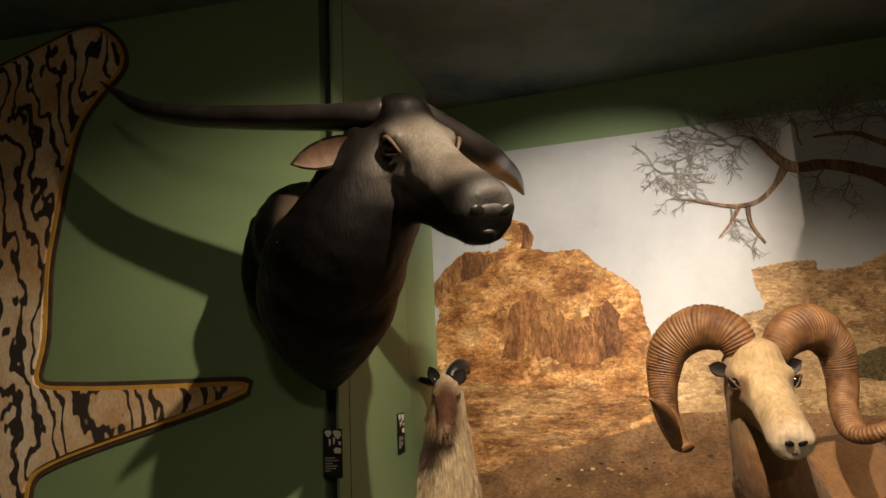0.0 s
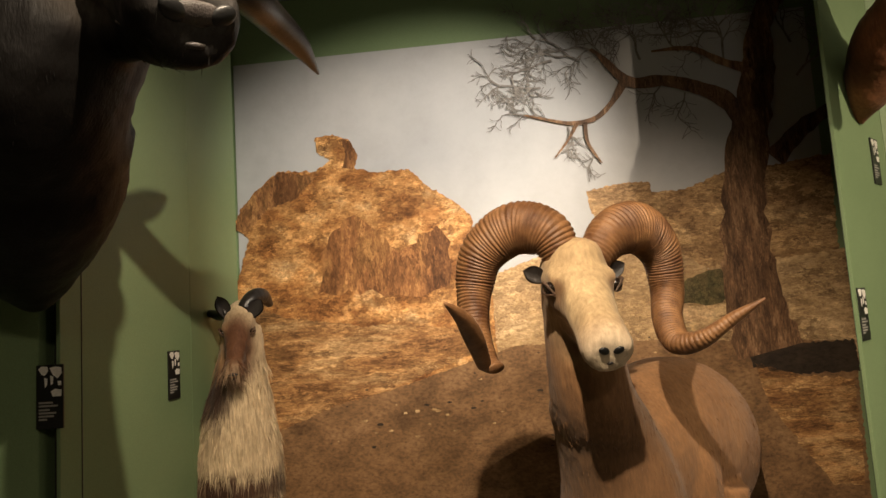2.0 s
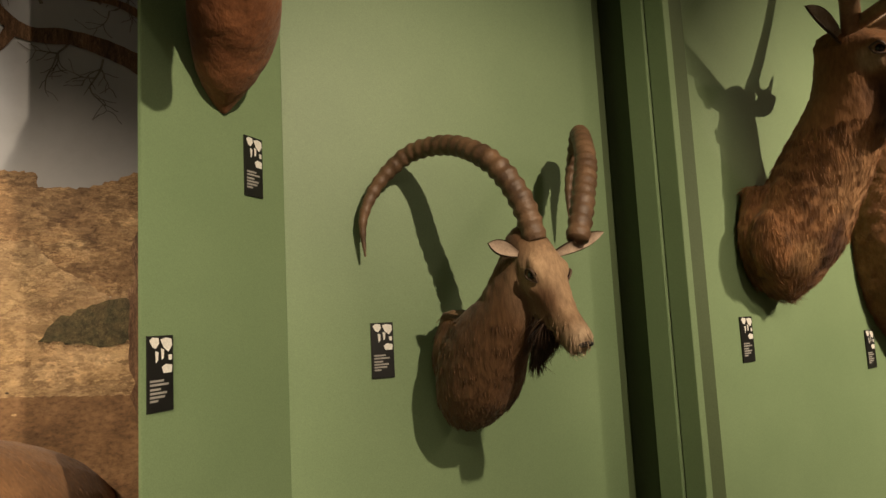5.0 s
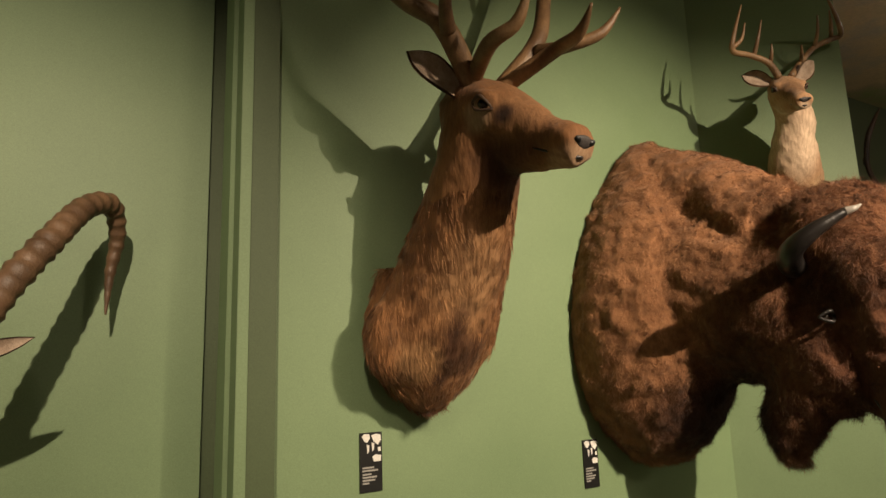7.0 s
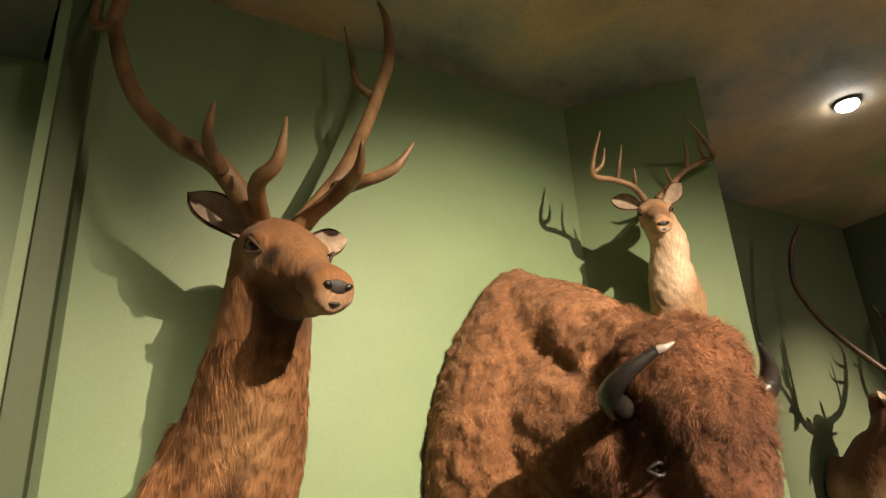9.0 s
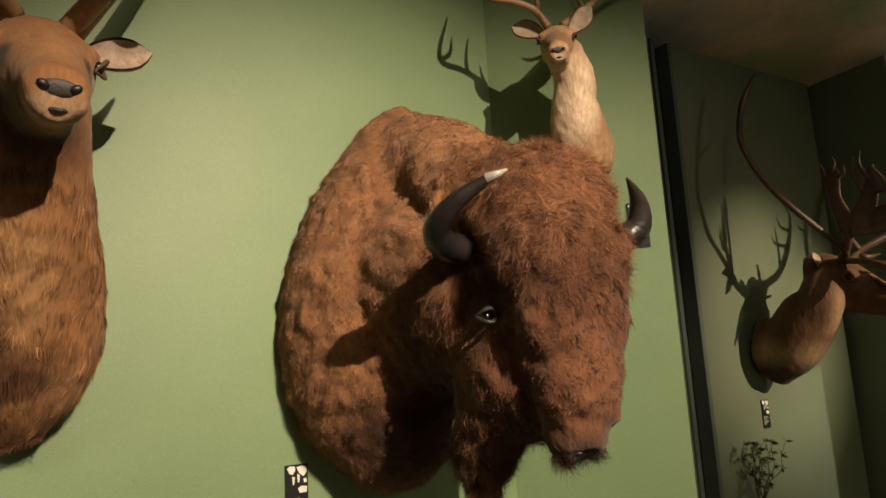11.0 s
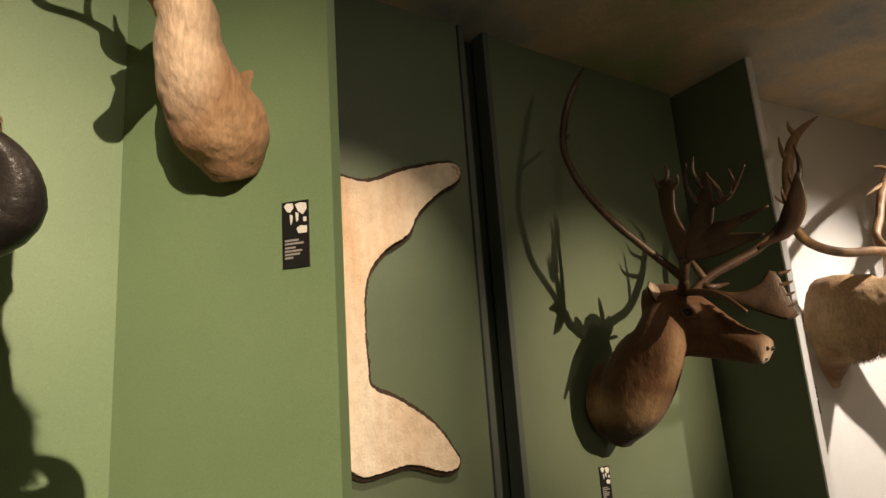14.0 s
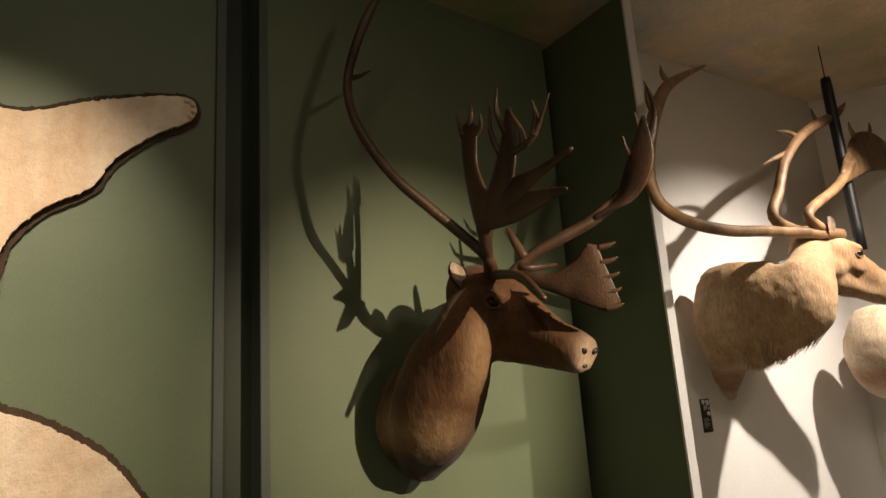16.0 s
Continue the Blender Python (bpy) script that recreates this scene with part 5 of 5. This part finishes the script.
def make_mural():
    r = root_at("desert_mural", (1.2, 3.69, 0.5), "large wall mural of sandstone cliffs and a bare tree", "mural")
    wall_at = flat_on(*MURAL)

    def put(u, z, off=0.0):
        return wall_at(u, z, 0.001 + off * 0.32)

    sheet(r, "printed_sky", [(0.0, 0.35), (3.02, 0.35), (3.02, 2.82), (0.0, 2.835)], put, 0.002, 0.004, M_SKY)
    sheet(r, "printed_far_mesa", [(1.863, 1.967), (1.971, 1.987), (2.082, 1.997), (2.178, 1.987), (2.186, 1.935), (2.350, 1.935), (2.490, 1.989), (2.602, 2.027), (2.815, 2.023), (3.057, 2.058), (3.035, 1.404), (1.833, 1.653), (1.911, 1.773), (1.873, 1.875)], put, 0.006, 0.004, M_ROCKPALE, rough=0.006, seed=1)
    sheet(r, "printed_sand", [(0.001, 1.436), (1.091, 1.479), (1.839, 1.736), (1.951, 1.742), (2.170, 1.740), (2.243, 1.650), (2.419, 1.528), (3.107, 1.587), (3.093, 1.030), (-0.010, 1.036)], put, 0.010, 0.004, M_SAND, rough=0.005, seed=2)
    sheet(r, "printed_cliff", [(-0.022, 1.921), (0.018, 2.022), (0.112, 2.120), (0.237, 2.214), (0.449, 2.196), (0.526, 2.249), (0.453, 2.301), (0.450, 2.382), (0.547, 2.392), (0.636, 2.353), (0.677, 2.260), (0.659, 2.193), (0.747, 2.165), (0.954, 2.162), (1.023, 2.083), (1.177, 1.974), (1.264, 1.889), (1.278, 1.750), (1.345, 1.462), (1.351, 1.129), (0.778, 0.995), (-0.017, 0.784), (-0.018, 1.611), (0.058, 1.856)], put, 0.014, 0.004, M_ROCK, rough=0.006, seed=3)
    sheet(r, "printed_cap_rock", [(-0.023, 1.906), (0.018, 2.028), (0.118, 2.119), (0.237, 2.208), (0.358, 2.186), (0.448, 2.166), (0.323, 2.052), (0.170, 2.010), (0.060, 1.906)], put, 0.018, 0.003, M_ROCKDARK, rough=0.005, seed=4)
    sheet(r, "printed_tower_shade", [(0.591, 2.358), (0.643, 2.344), (0.680, 2.260), (0.653, 2.191), (0.594, 2.199), (0.615, 2.277)], put, 0.018, 0.003, M_ROCKDARK, rough=0.003, seed=5)
    sheet(r, "printed_cliff_face", [(0.526, 1.865), (0.648, 1.943), (0.776, 1.831), (0.873, 1.723), (1.083, 1.851), (1.149, 1.760), (1.128, 1.533), (0.918, 1.491), (0.688, 1.535), (0.423, 1.524), (0.456, 1.753)], put, 0.018, 0.003, M_ROCKMID, rough=0.02, seed=6)
    sheet(r, "printed_ledges", [(-0.032, 1.525), (0.271, 1.419), (0.680, 1.350), (0.911, 1.350), (1.250, 1.301), (1.358, 1.239), (1.128, 1.142), (0.808, 1.021), (0.488, 0.941), (0.162, 0.818), (-0.076, 0.759)], put, 0.0222, 0.003, M_LEDGE, rough=0.008, seed=7)
    sheet(r, "printed_slope", [(-0.107, 0.733), (0.162, 0.826), (0.488, 0.949), (0.808, 1.021), (1.125, 1.114), (1.440, 1.206), (1.907, 1.206), (2.569, 1.166), (3.056, 1.137), (3.038, 0.119), (2.786, -0.363), (-0.133, -0.318)], put, 0.0262, 0.003, M_EARTH, rough=0.004, seed=8)
    sheet(r, "printed_ground_shade", [(2.563, 1.113), (2.748, 1.142), (3.056, 1.142), (3.064, 0.992), (2.784, 0.995), (2.581, 1.032)], put, 0.0302, 0.003, M_SHADE, rough=0.006, seed=9)
    sheet(r, "printed_stones", [(2.584, 1.059), (2.784, 0.990), (3.035, 0.960), (3.028, 0.468), (2.880, 0.474), (2.729, 0.711), (2.640, 0.845)], put, 0.0302, 0.003, M_LEDGE, rough=0.008, seed=10)
    sheet(r, "printed_bush", [(2.191, 1.379), (2.252, 1.457), (2.364, 1.504), (2.473, 1.524), (2.538, 1.383), (2.429, 1.350)], put, 0.0302, 0.003, M_BUSH, rough=0.008, seed=11)
    rng = random.Random(12)
    for i in range(90):
        u, z = rng.uniform(0.35, 2.2), rng.uniform(0.7, 1.28)
        s = rng.uniform(0.004, 0.016) * (1.0 if z < 1.0 else 0.6)
        if z > 1.02 + 0.22 * (u - 0.4):
            continue
        sheet(r, "printed_pebble", [(u + s * math.cos(a) * rng.uniform(0.7, 1.5), z + 0.5 * s * math.sin(a)) for a in (k * math.pi / 3 for k in range(6))], put, 0.0302, 0.002, M_SAND if rng.random() < 0.6 else M_SHADE)
    # the bare tree
    bm = bmesh.new()

    def ribbon(pts, widths, off=0.034):
        p, w = smooth_path([(a, b, 0) for a, b in pts], widths, 6)
        rows = []
        for i in range(len(p)):
            d = Vector(p[min(i + 1, len(p) - 1)] - p[max(i - 1, 0)]).normalized()
            k = w[i][0] * (1 + 0.25 * noise.noise(Vector((p[i][0] * 22, p[i][1] * 22, 5))))
            rows.append([bm.verts.new(put(p[i][0] + s * d.y * k, p[i][1] - s * d.x * k, off)) for s in (-1, 1)])
        for a, b in zip(rows, rows[1:]):
            bm.faces.new((a[0], a[1], b[1], b[0]))

    def spray(at_u, at_z, heading, length, depth):
        """A twig that forks again and again."""
        pts = [(at_u, at_z)]
        h = heading
        for _ in range(4):
            h += rng.uniform(-0.45, 0.45)
            pts.append((pts[-1][0] + math.cos(h) * length / 4, pts[-1][1] + math.sin(h) * length / 4))
        w = 0.0012 + 0.0018 * depth
        ribbon(pts, [w, w * 0.85, w * 0.7, w * 0.55, w * 0.3], 0.034 + 0.0006 * depth)
        if depth:
            for q in pts[1:]:
                for s in (-1, 1):
                    if rng.random() < 0.55:
                        spray(q[0], q[1], h + s * rng.uniform(0.4, 1.1), length * rng.uniform(0.45, 0.7), depth - 1)

    ribbon([(2.667, 1.107), (2.624, 1.324), (2.612, 1.596), (2.629, 1.899), (2.687, 2.203), (2.756, 2.482), (2.796, 2.739), (2.880, 2.906)], [0.17, 0.135, 0.115, 0.10, 0.095, 0.085, 0.06, 0.05], 0.036)
    ribbon([(2.688, 2.217), (2.595, 2.369), (2.453, 2.454), (2.292, 2.505), (2.126, 2.516), (1.997, 2.661), (1.945, 2.711)], [0.055, 0.045, 0.036, 0.03, 0.028, 0.015, 0.008], 0.037)
    ribbon([(2.098, 2.518), (2.035, 2.422), (1.944, 2.343), (1.830, 2.325), (1.718, 2.350), (1.578, 2.392)], [0.024, 0.016, 0.013, 0.011, 0.008, 0.004], 0.038)
    ribbon([(1.843, 2.323), (1.794, 2.241), (1.718, 2.152)], [0.011, 0.007, 0.003], 0.038)
    ribbon([(1.886, 2.325), (1.892, 2.217), (1.952, 2.103)], [0.012, 0.009, 0.004], 0.038)
    ribbon([(2.758, 2.511), (2.601, 2.570), (2.444, 2.659), (2.251, 2.665)], [0.03, 0.02, 0.014, 0.006], 0.037)
    ribbon([(2.791, 2.053), (2.940, 2.194), (3.081, 2.280)], [0.05, 0.04, 0.03], 0.037)
    part_of(r, "printed_tree", bm, M_BARK, False)
    bm = bmesh.new()
    for place, heading, length, n in (((1.985, 2.671), 2.3, 0.26, 3), ((2.022, 2.614), 1.7, 0.24, 3), ((1.718, 2.350), 3.0, 0.16, 2), ((1.621, 2.382), 2.6, 0.16, 2), ((1.822, 2.224), 4.2, 0.12, 2), ((1.916, 2.172), 5.0, 0.12, 2),
                                       ((1.800, 2.313), 4.6, 0.12, 2), ((1.674, 2.531), 2.8, 0.22, 3), ((1.883, 2.658), 2.9, 0.26, 3), ((1.742, 2.672), 3.0, 0.22, 3), ((2.396, 2.431), 4.6, 0.16, 2), ((2.292, 2.499), 4.4, 0.15, 2), ((2.602, 2.585), 1.8, 0.24, 3),
                                       ((2.389, 2.650), 2.2, 0.22, 3), ((2.191, 2.627), 1.6, 0.2, 3), ((2.934, 2.638), 2.0, 0.28, 3), ((2.942, 2.464), 0.8, 0.3, 3), ((2.590, 2.732), 2.6, 0.26, 3)):
        spray(place[0], place[1], heading, length, n)
    part_of(r, "printed_twigs", bm, M_TWIG, False)


make_mural()


# ---- tiger hide and white bear hide ----
def hide_paint():
    m, t, b = nodes_of("striped_tiger_hair", 0.8)
    co = t.nodes.new("ShaderNodeTexCoord").outputs["Object"]
    c, f = noise_ramp(t, co, 3.0, ((0.35, (0.46, 0.27, 0.12)), (0.55, (0.60, 0.43, 0.26)), (0.68, (0.70, 0.58, 0.43))))
    mp = t.nodes.new("ShaderNodeMapping")
    mp.inputs["Rotation"].default_value = (0, radians(25), 0)
    mp.inputs["Scale"].default_value = (1.0, 1.0, 0.55)
    t.links.new(co, mp.inputs[0])
    w = add(t, "ShaderNodeTexWave", Scale=3.4, Distortion=16.0, Detail=3.0)
    w.inputs["Detail Scale"].default_value = 1.6
    t.links.new(mp.outputs[0], w.inputs["Vector"])
    r = t.nodes.new("ShaderNodeValToRGB")
    r.color_ramp.elements[0].position, r.color_ramp.elements[0].color = 0.16, (0, 0, 0, 1)
    r.color_ramp.elements[1].position, r.color_ramp.elements[1].color = 0.28, (1, 1, 1, 1)
    t.links.new(w.outputs["Fac"], r.inputs[0])
    g, h = noise_ramp(t, co, 120, ((0.3, (0.75, 0.75, 0.75)), (0.7, (1.15, 1.15, 1.15))), stretch=(1, 1, 0.4))
    t.links.new(mix(t, mix(t, (0.025, 0.016, 0.012), c, r.outputs[0], "MIX"), g, 1.0), b.inputs["Base Color"])
    bump(t, b, h, 0.5, 0.004)
    return m


def bear_paint():
    m, t, b = nodes_of("cream_bear_hair", 0.85)
    co = t.nodes.new("ShaderNodeTexCoord").outputs["Object"]
    c, f = noise_ramp(t, co, 1.6, ((0.34, (0.54, 0.31, 0.16)), (0.46, (0.69, 0.51, 0.35)), (0.62, (0.79, 0.67, 0.52))), 5, 0.55, (2.2, 2.2, 0.35))
    g, h = noise_ramp(t, co, 14, ((0.3, (0.86, 0.82, 0.77)), (0.55, (1.05, 1.05, 1.05)), (0.7, (1.10, 1.10, 1.10))), 9, 0.75)
    t.links.new(mix(t, c, g, 1.0), b.inputs["Base Color"])
    b.inputs["Sheen Weight"].default_value = 0.2
    bump(t, b, h, 0.7, 0.02)
    return m


M_TIGER, M_BEAR = hide_paint(), bear_paint()
M_FELT = surface("dark_brown_felt", (0.03, 0.018, 0.010), (0.075, 0.045, 0.024), 14, 200, 0.95, 0.6, 0.005)
M_FELT_YELLOW = surface("ochre_felt", (0.40, 0.22, 0.03), (0.52, 0.30, 0.05), 14, 200, 0.95, 0.5, 0.004)


def grown(ring, by):
    """An outline moved outwards."""
    out = []
    area = sum(a[0] * b[1] - b[0] * a[1] for a, b in zip(ring, ring[1:] + ring[:1]))
    k = 1 if area > 0 else -1
    for i, p in enumerate(ring):
        a, b = Vector(ring[i - 1]), Vector(ring[(i + 1) % len(ring)])
        d = (b - a).normalized()
        out.append((p[0] + d.y * by * k, p[1] - d.x * by * k))
    return out


def rounded_ring(ring, steps=4):
    p, _ = smooth_path([(a, b, 0) for a, b in ring + ring[:1]], [1] * (len(ring) + 1), steps)
    return [(float(a), float(b)) for a, b, _ in p[:-1]]


def make_tiger_hide():
    r = root_at("tiger_hide", (-1.6, 2.75, 1.9), "flat orange tiger hide with black stripes on the wall", "animal hide", "hides on the wall")
    put = flat_on((-3.3, 3.12), (2.81, -0.535))
    ring = rounded_ring([(1.136, 2.979), (1.446, 3.073), (1.718, 3.146), (1.856, 3.074), (1.900, 2.952), (1.794, 2.835), (1.689, 2.699), (1.631, 2.479), (1.589, 2.223), (1.564, 2.021), (1.569, 1.724), (1.549, 1.533), (1.752, 1.498), (2.206, 1.492), (2.496, 1.491), (2.511, 1.473), (2.285, 1.400), (1.951, 1.309), (1.660, 1.217), (1.541, 1.138), (1.511, 0.981), (1.395, 0.693), (0.707, 0.607), (0.403, 1.887), (0.500, 2.947)])
    sheet(r, "felt_backing", grown(ring, 0.036), put, 0.003, 0.008, M_FELT, "black felt edge")
    sheet(r, "felt_border", grown(ring, 0.018), put, 0.011, 0.006, M_FELT_YELLOW, "ochre felt edge")
    sheet(r, "hide", ring, put, 0.017, 0.012, M_TIGER, rough=0.0)


make_tiger_hide()


def make_bear_hide():
    r = root_at("bear_hide", (7.3, 2.29, 1.9), "cream white bear hide with dark felt edging on wall", "animal hide", "hides on the wall")
    put = flat_on((6.3, 2.42), (1.65, -0.17))
    ring = rounded_ring([(0.563, 1.424), (0.551, 1.991), (0.559, 2.551), (0.600, 2.624), (0.634, 2.833), (0.630, 3.159), (0.677, 3.177), (0.710, 2.739), (0.750, 2.564), (0.882, 2.554), (1.032, 2.548), (1.193, 2.619), (1.370, 2.680), (1.507, 2.712), (1.556, 2.695), (1.542, 2.628), (1.420, 2.549), (1.289, 2.428), (1.225, 2.319), (1.099, 2.235), (1.015, 2.139), (0.983, 2.044), (0.974, 1.886), (0.981, 1.723), (0.996, 1.623), (1.118, 1.568), (1.293, 1.456), (1.396, 1.335), (1.429, 1.269), (1.356, 1.240), (1.179, 1.292), (1.036, 1.277), (0.940, 1.269), (0.866, 1.312), (0.821, 1.277), (0.799, 1.152), (0.533, 1.139)])
    sheet(r, "felt_backing", grown(ring, 0.022), put, 0.003, 0.010, M_FELT, "dark brown felt edge", rough=0.004, seed=3)
    sheet(r, "hide", ring, put, 0.013, 0.022, M_BEAR, rough=0.0035, seed=4)
    bm = bmesh.new()
    for c in ([(1.523, 2.699), (1.545, 2.688), (1.549, 2.662), (1.537, 2.638)]):
        blob(bm, put(c[0], c[1], 0.035), (0.012, 0.012, 0.010))
    part_of(r, "claw", bm, M_BEAR, label="cream claws")


make_bear_hide()


# ---- labels on the walls ----
M_LABEL = surface("black_label_card", (0.006, 0.006, 0.006), (0.012, 0.012, 0.011), 20, 200, 0.4, 0.05, 0.001)
M_LABEL_WHITE = surface("white_label_print", (0.65, 0.63, 0.58), (0.75, 0.73, 0.68), 20, 200, 0.5, 0.05, 0.001)
M_LABEL_GREY = surface("grey_label_print", (0.26, 0.25, 0.23), (0.34, 0.33, 0.30), 20, 200, 0.5, 0.05, 0.001)


def make_label(top_left, along):
    d = Vector(along).normalized()
    put = flat_on(top_left[:2], along)
    z = top_left[2]
    r = root_at("wall_label", (top_left[0], top_left[1], z - 0.18), "small black label with a white world map and print", "wall label", "labels beside the mounts")
    w, h = 0.078, 0.182
    sheet(r, "card", [(0, z - h), (w, z - h), (w, z), (0, z)], put, 0.001, 0.005, M_LABEL)
    for ring in ([(0.08, 0.06), (0.2, 0.02), (0.42, 0.03), (0.45, 0.10), (0.32, 0.17), (0.2, 0.15)], [(0.3, 0.2), (0.42, 0.22), (0.4, 0.32), (0.33, 0.36)], [(0.5, 0.05), (0.7, 0.03), (0.93, 0.05), (0.95, 0.14), (0.8, 0.22), (0.62, 0.16)],
                 [(0.52, 0.17), (0.64, 0.19), (0.62, 0.3), (0.55, 0.32)], [(0.8, 0.26), (0.93, 0.26), (0.93, 0.33), (0.82, 0.33)], [(0.55, 0.42), (0.7, 0.38), (0.95, 0.40), (0.93, 0.5), (0.62, 0.5)]):
        sheet(r, "map_patch", [(a * w, z - b * h) for a, b in ring], put, 0.006, 0.001, M_LABEL_WHITE)
    for k, (b, e) in enumerate(((0.58, 0.62), (0.63, 0.8), (0.69, 0.5), (0.74, 0.74), (0.79, 0.66), (0.84, 0.4))):
        sheet(r, "print_line", [(0.1 * w, z - (b + 0.028) * h), (e * w, z - (b + 0.028) * h), (e * w, z - b * h), (0.1 * w, z - b * h)], put, 0.006, 0.001, M_LABEL_GREY)
    return r


make_label((4.291, 2.1417, 1.332), (2.335, -0.218))
make_label((5.244, 2.0527, 1.226), (2.335, -0.218))
make_label((2.868, 2.6268, 1.386), (1.26, -0.25))
make_label((2.135, 2.4238, 1.386), (0.495, 0.273))
make_label((2.44, 2.592, 1.963), (0.495, 0.273))
make_label((-0.492, 2.582, 1.315), (2.81, -0.535))
make_label((-0.255, 3.1038, 1.315), (0.23, 0.695))
make_label((6.486, 1.5205, 2.115), (0.377, -0.57))
make_label((8.66, 2.181, 1.135), (1.75, -0.175))
make_label((10.55, 1.7385, 1.44), (2.52, -0.51))


# ---- ceiling lamp, hanging rod and sprig ----
def make_ceiling_lamp():
    r = root_at("ceiling_lamp", (7.57, 1.08, 3.53), "small round ceiling lamp giving white light", "lamp")
    bm = bmesh.new()
    tube(bm, [(7.57, 1.08, 3.56), (7.57, 1.08, 3.535), (7.57, 1.08, 3.525)], [0.075, 0.075, 0.07], 20, 3)
    part_of(r, "housing", bm, M_GREY)
    bm = bmesh.new()
    blob(bm, (7.57, 1.08, 3.52), (0.06, 0.06, 0.03))
    m, t, b = nodes_of("lamp_glass", 0.3)
    b.inputs["Emission Color"].default_value = (1.0, 0.95, 0.86, 1)
    b.inputs["Emission Strength"].default_value = 40
    part_of(r, "bulb", bm, m, label="glowing white bulb")


def make_rod():
    r = root_at("hanging_rod", (11.43, 1.0, 3.4), "black tube hanging on a cable from the ceiling", "lamp tube")
    bm = bmesh.new()
    tube(bm, [(11.43, 1.0, 2.25), (11.43, 1.0, 2.8), (11.43, 1.0, 3.34), (11.43, 1.0, 3.36)], [0.032, 0.032, 0.032, 0.02], 16, 3)
    part_of(r, "tube", bm, M_BLACK)
    bm = bmesh.new()
    tube(bm, [(11.43, 1.0, 3.35), (11.43, 1.0, 3.64)], [0.004, 0.004], 8, 2)
    part_of(r, "cable", bm, M_BLACK)


def make_sprig():
    r = root_at("leafy_sprig", (8.5, 2.19, 0.8), "dark green leafy sprig against the wall", "plant")
    rng = random.Random(5)
    m = surface("dark_leaf", (0.03, 0.04, 0.014), (0.07, 0.085, 0.03), 20, 100, 0.6)
    bm, lm = bmesh.new(), bmesh.new()
    for k in range(9):
        pts = [Vector((8.45 + rng.uniform(-0.04, 0.04), 2.14, 0.55))]
        for _ in range(4):
            pts.append(pts[-1] + Vector((rng.uniform(-0.06, 0.06) + 0.015 * (k - 4), rng.uniform(-0.04, 0.02), rng.uniform(0.06, 0.11))))
        tube(bm, pts, [0.004, 0.003, 0.003, 0.002, 0.001], 6, 3)
        for p in pts[1:]:
            for _ in range(5):
                d = Vector((rng.uniform(-1, 1), rng.uniform(-1, 0.2), rng.uniform(-0.4, 0.8))).normalized() * rng.uniform(0.03, 0.055)
                s = d.cross(Vector((0, 1, 0.3))).normalized() * 0.011
                v = [lm.verts.new(p + q) for q in (Vector(), d * 0.5 + s, d, d * 0.5 - s)]
                lm.faces.new(v)
    part_of(r, "stem", bm, m)
    tagged(part_of(r, "foliage", lm, m, False), kind="stuff")


make_ceiling_lamp()
make_rod()
make_sprig()
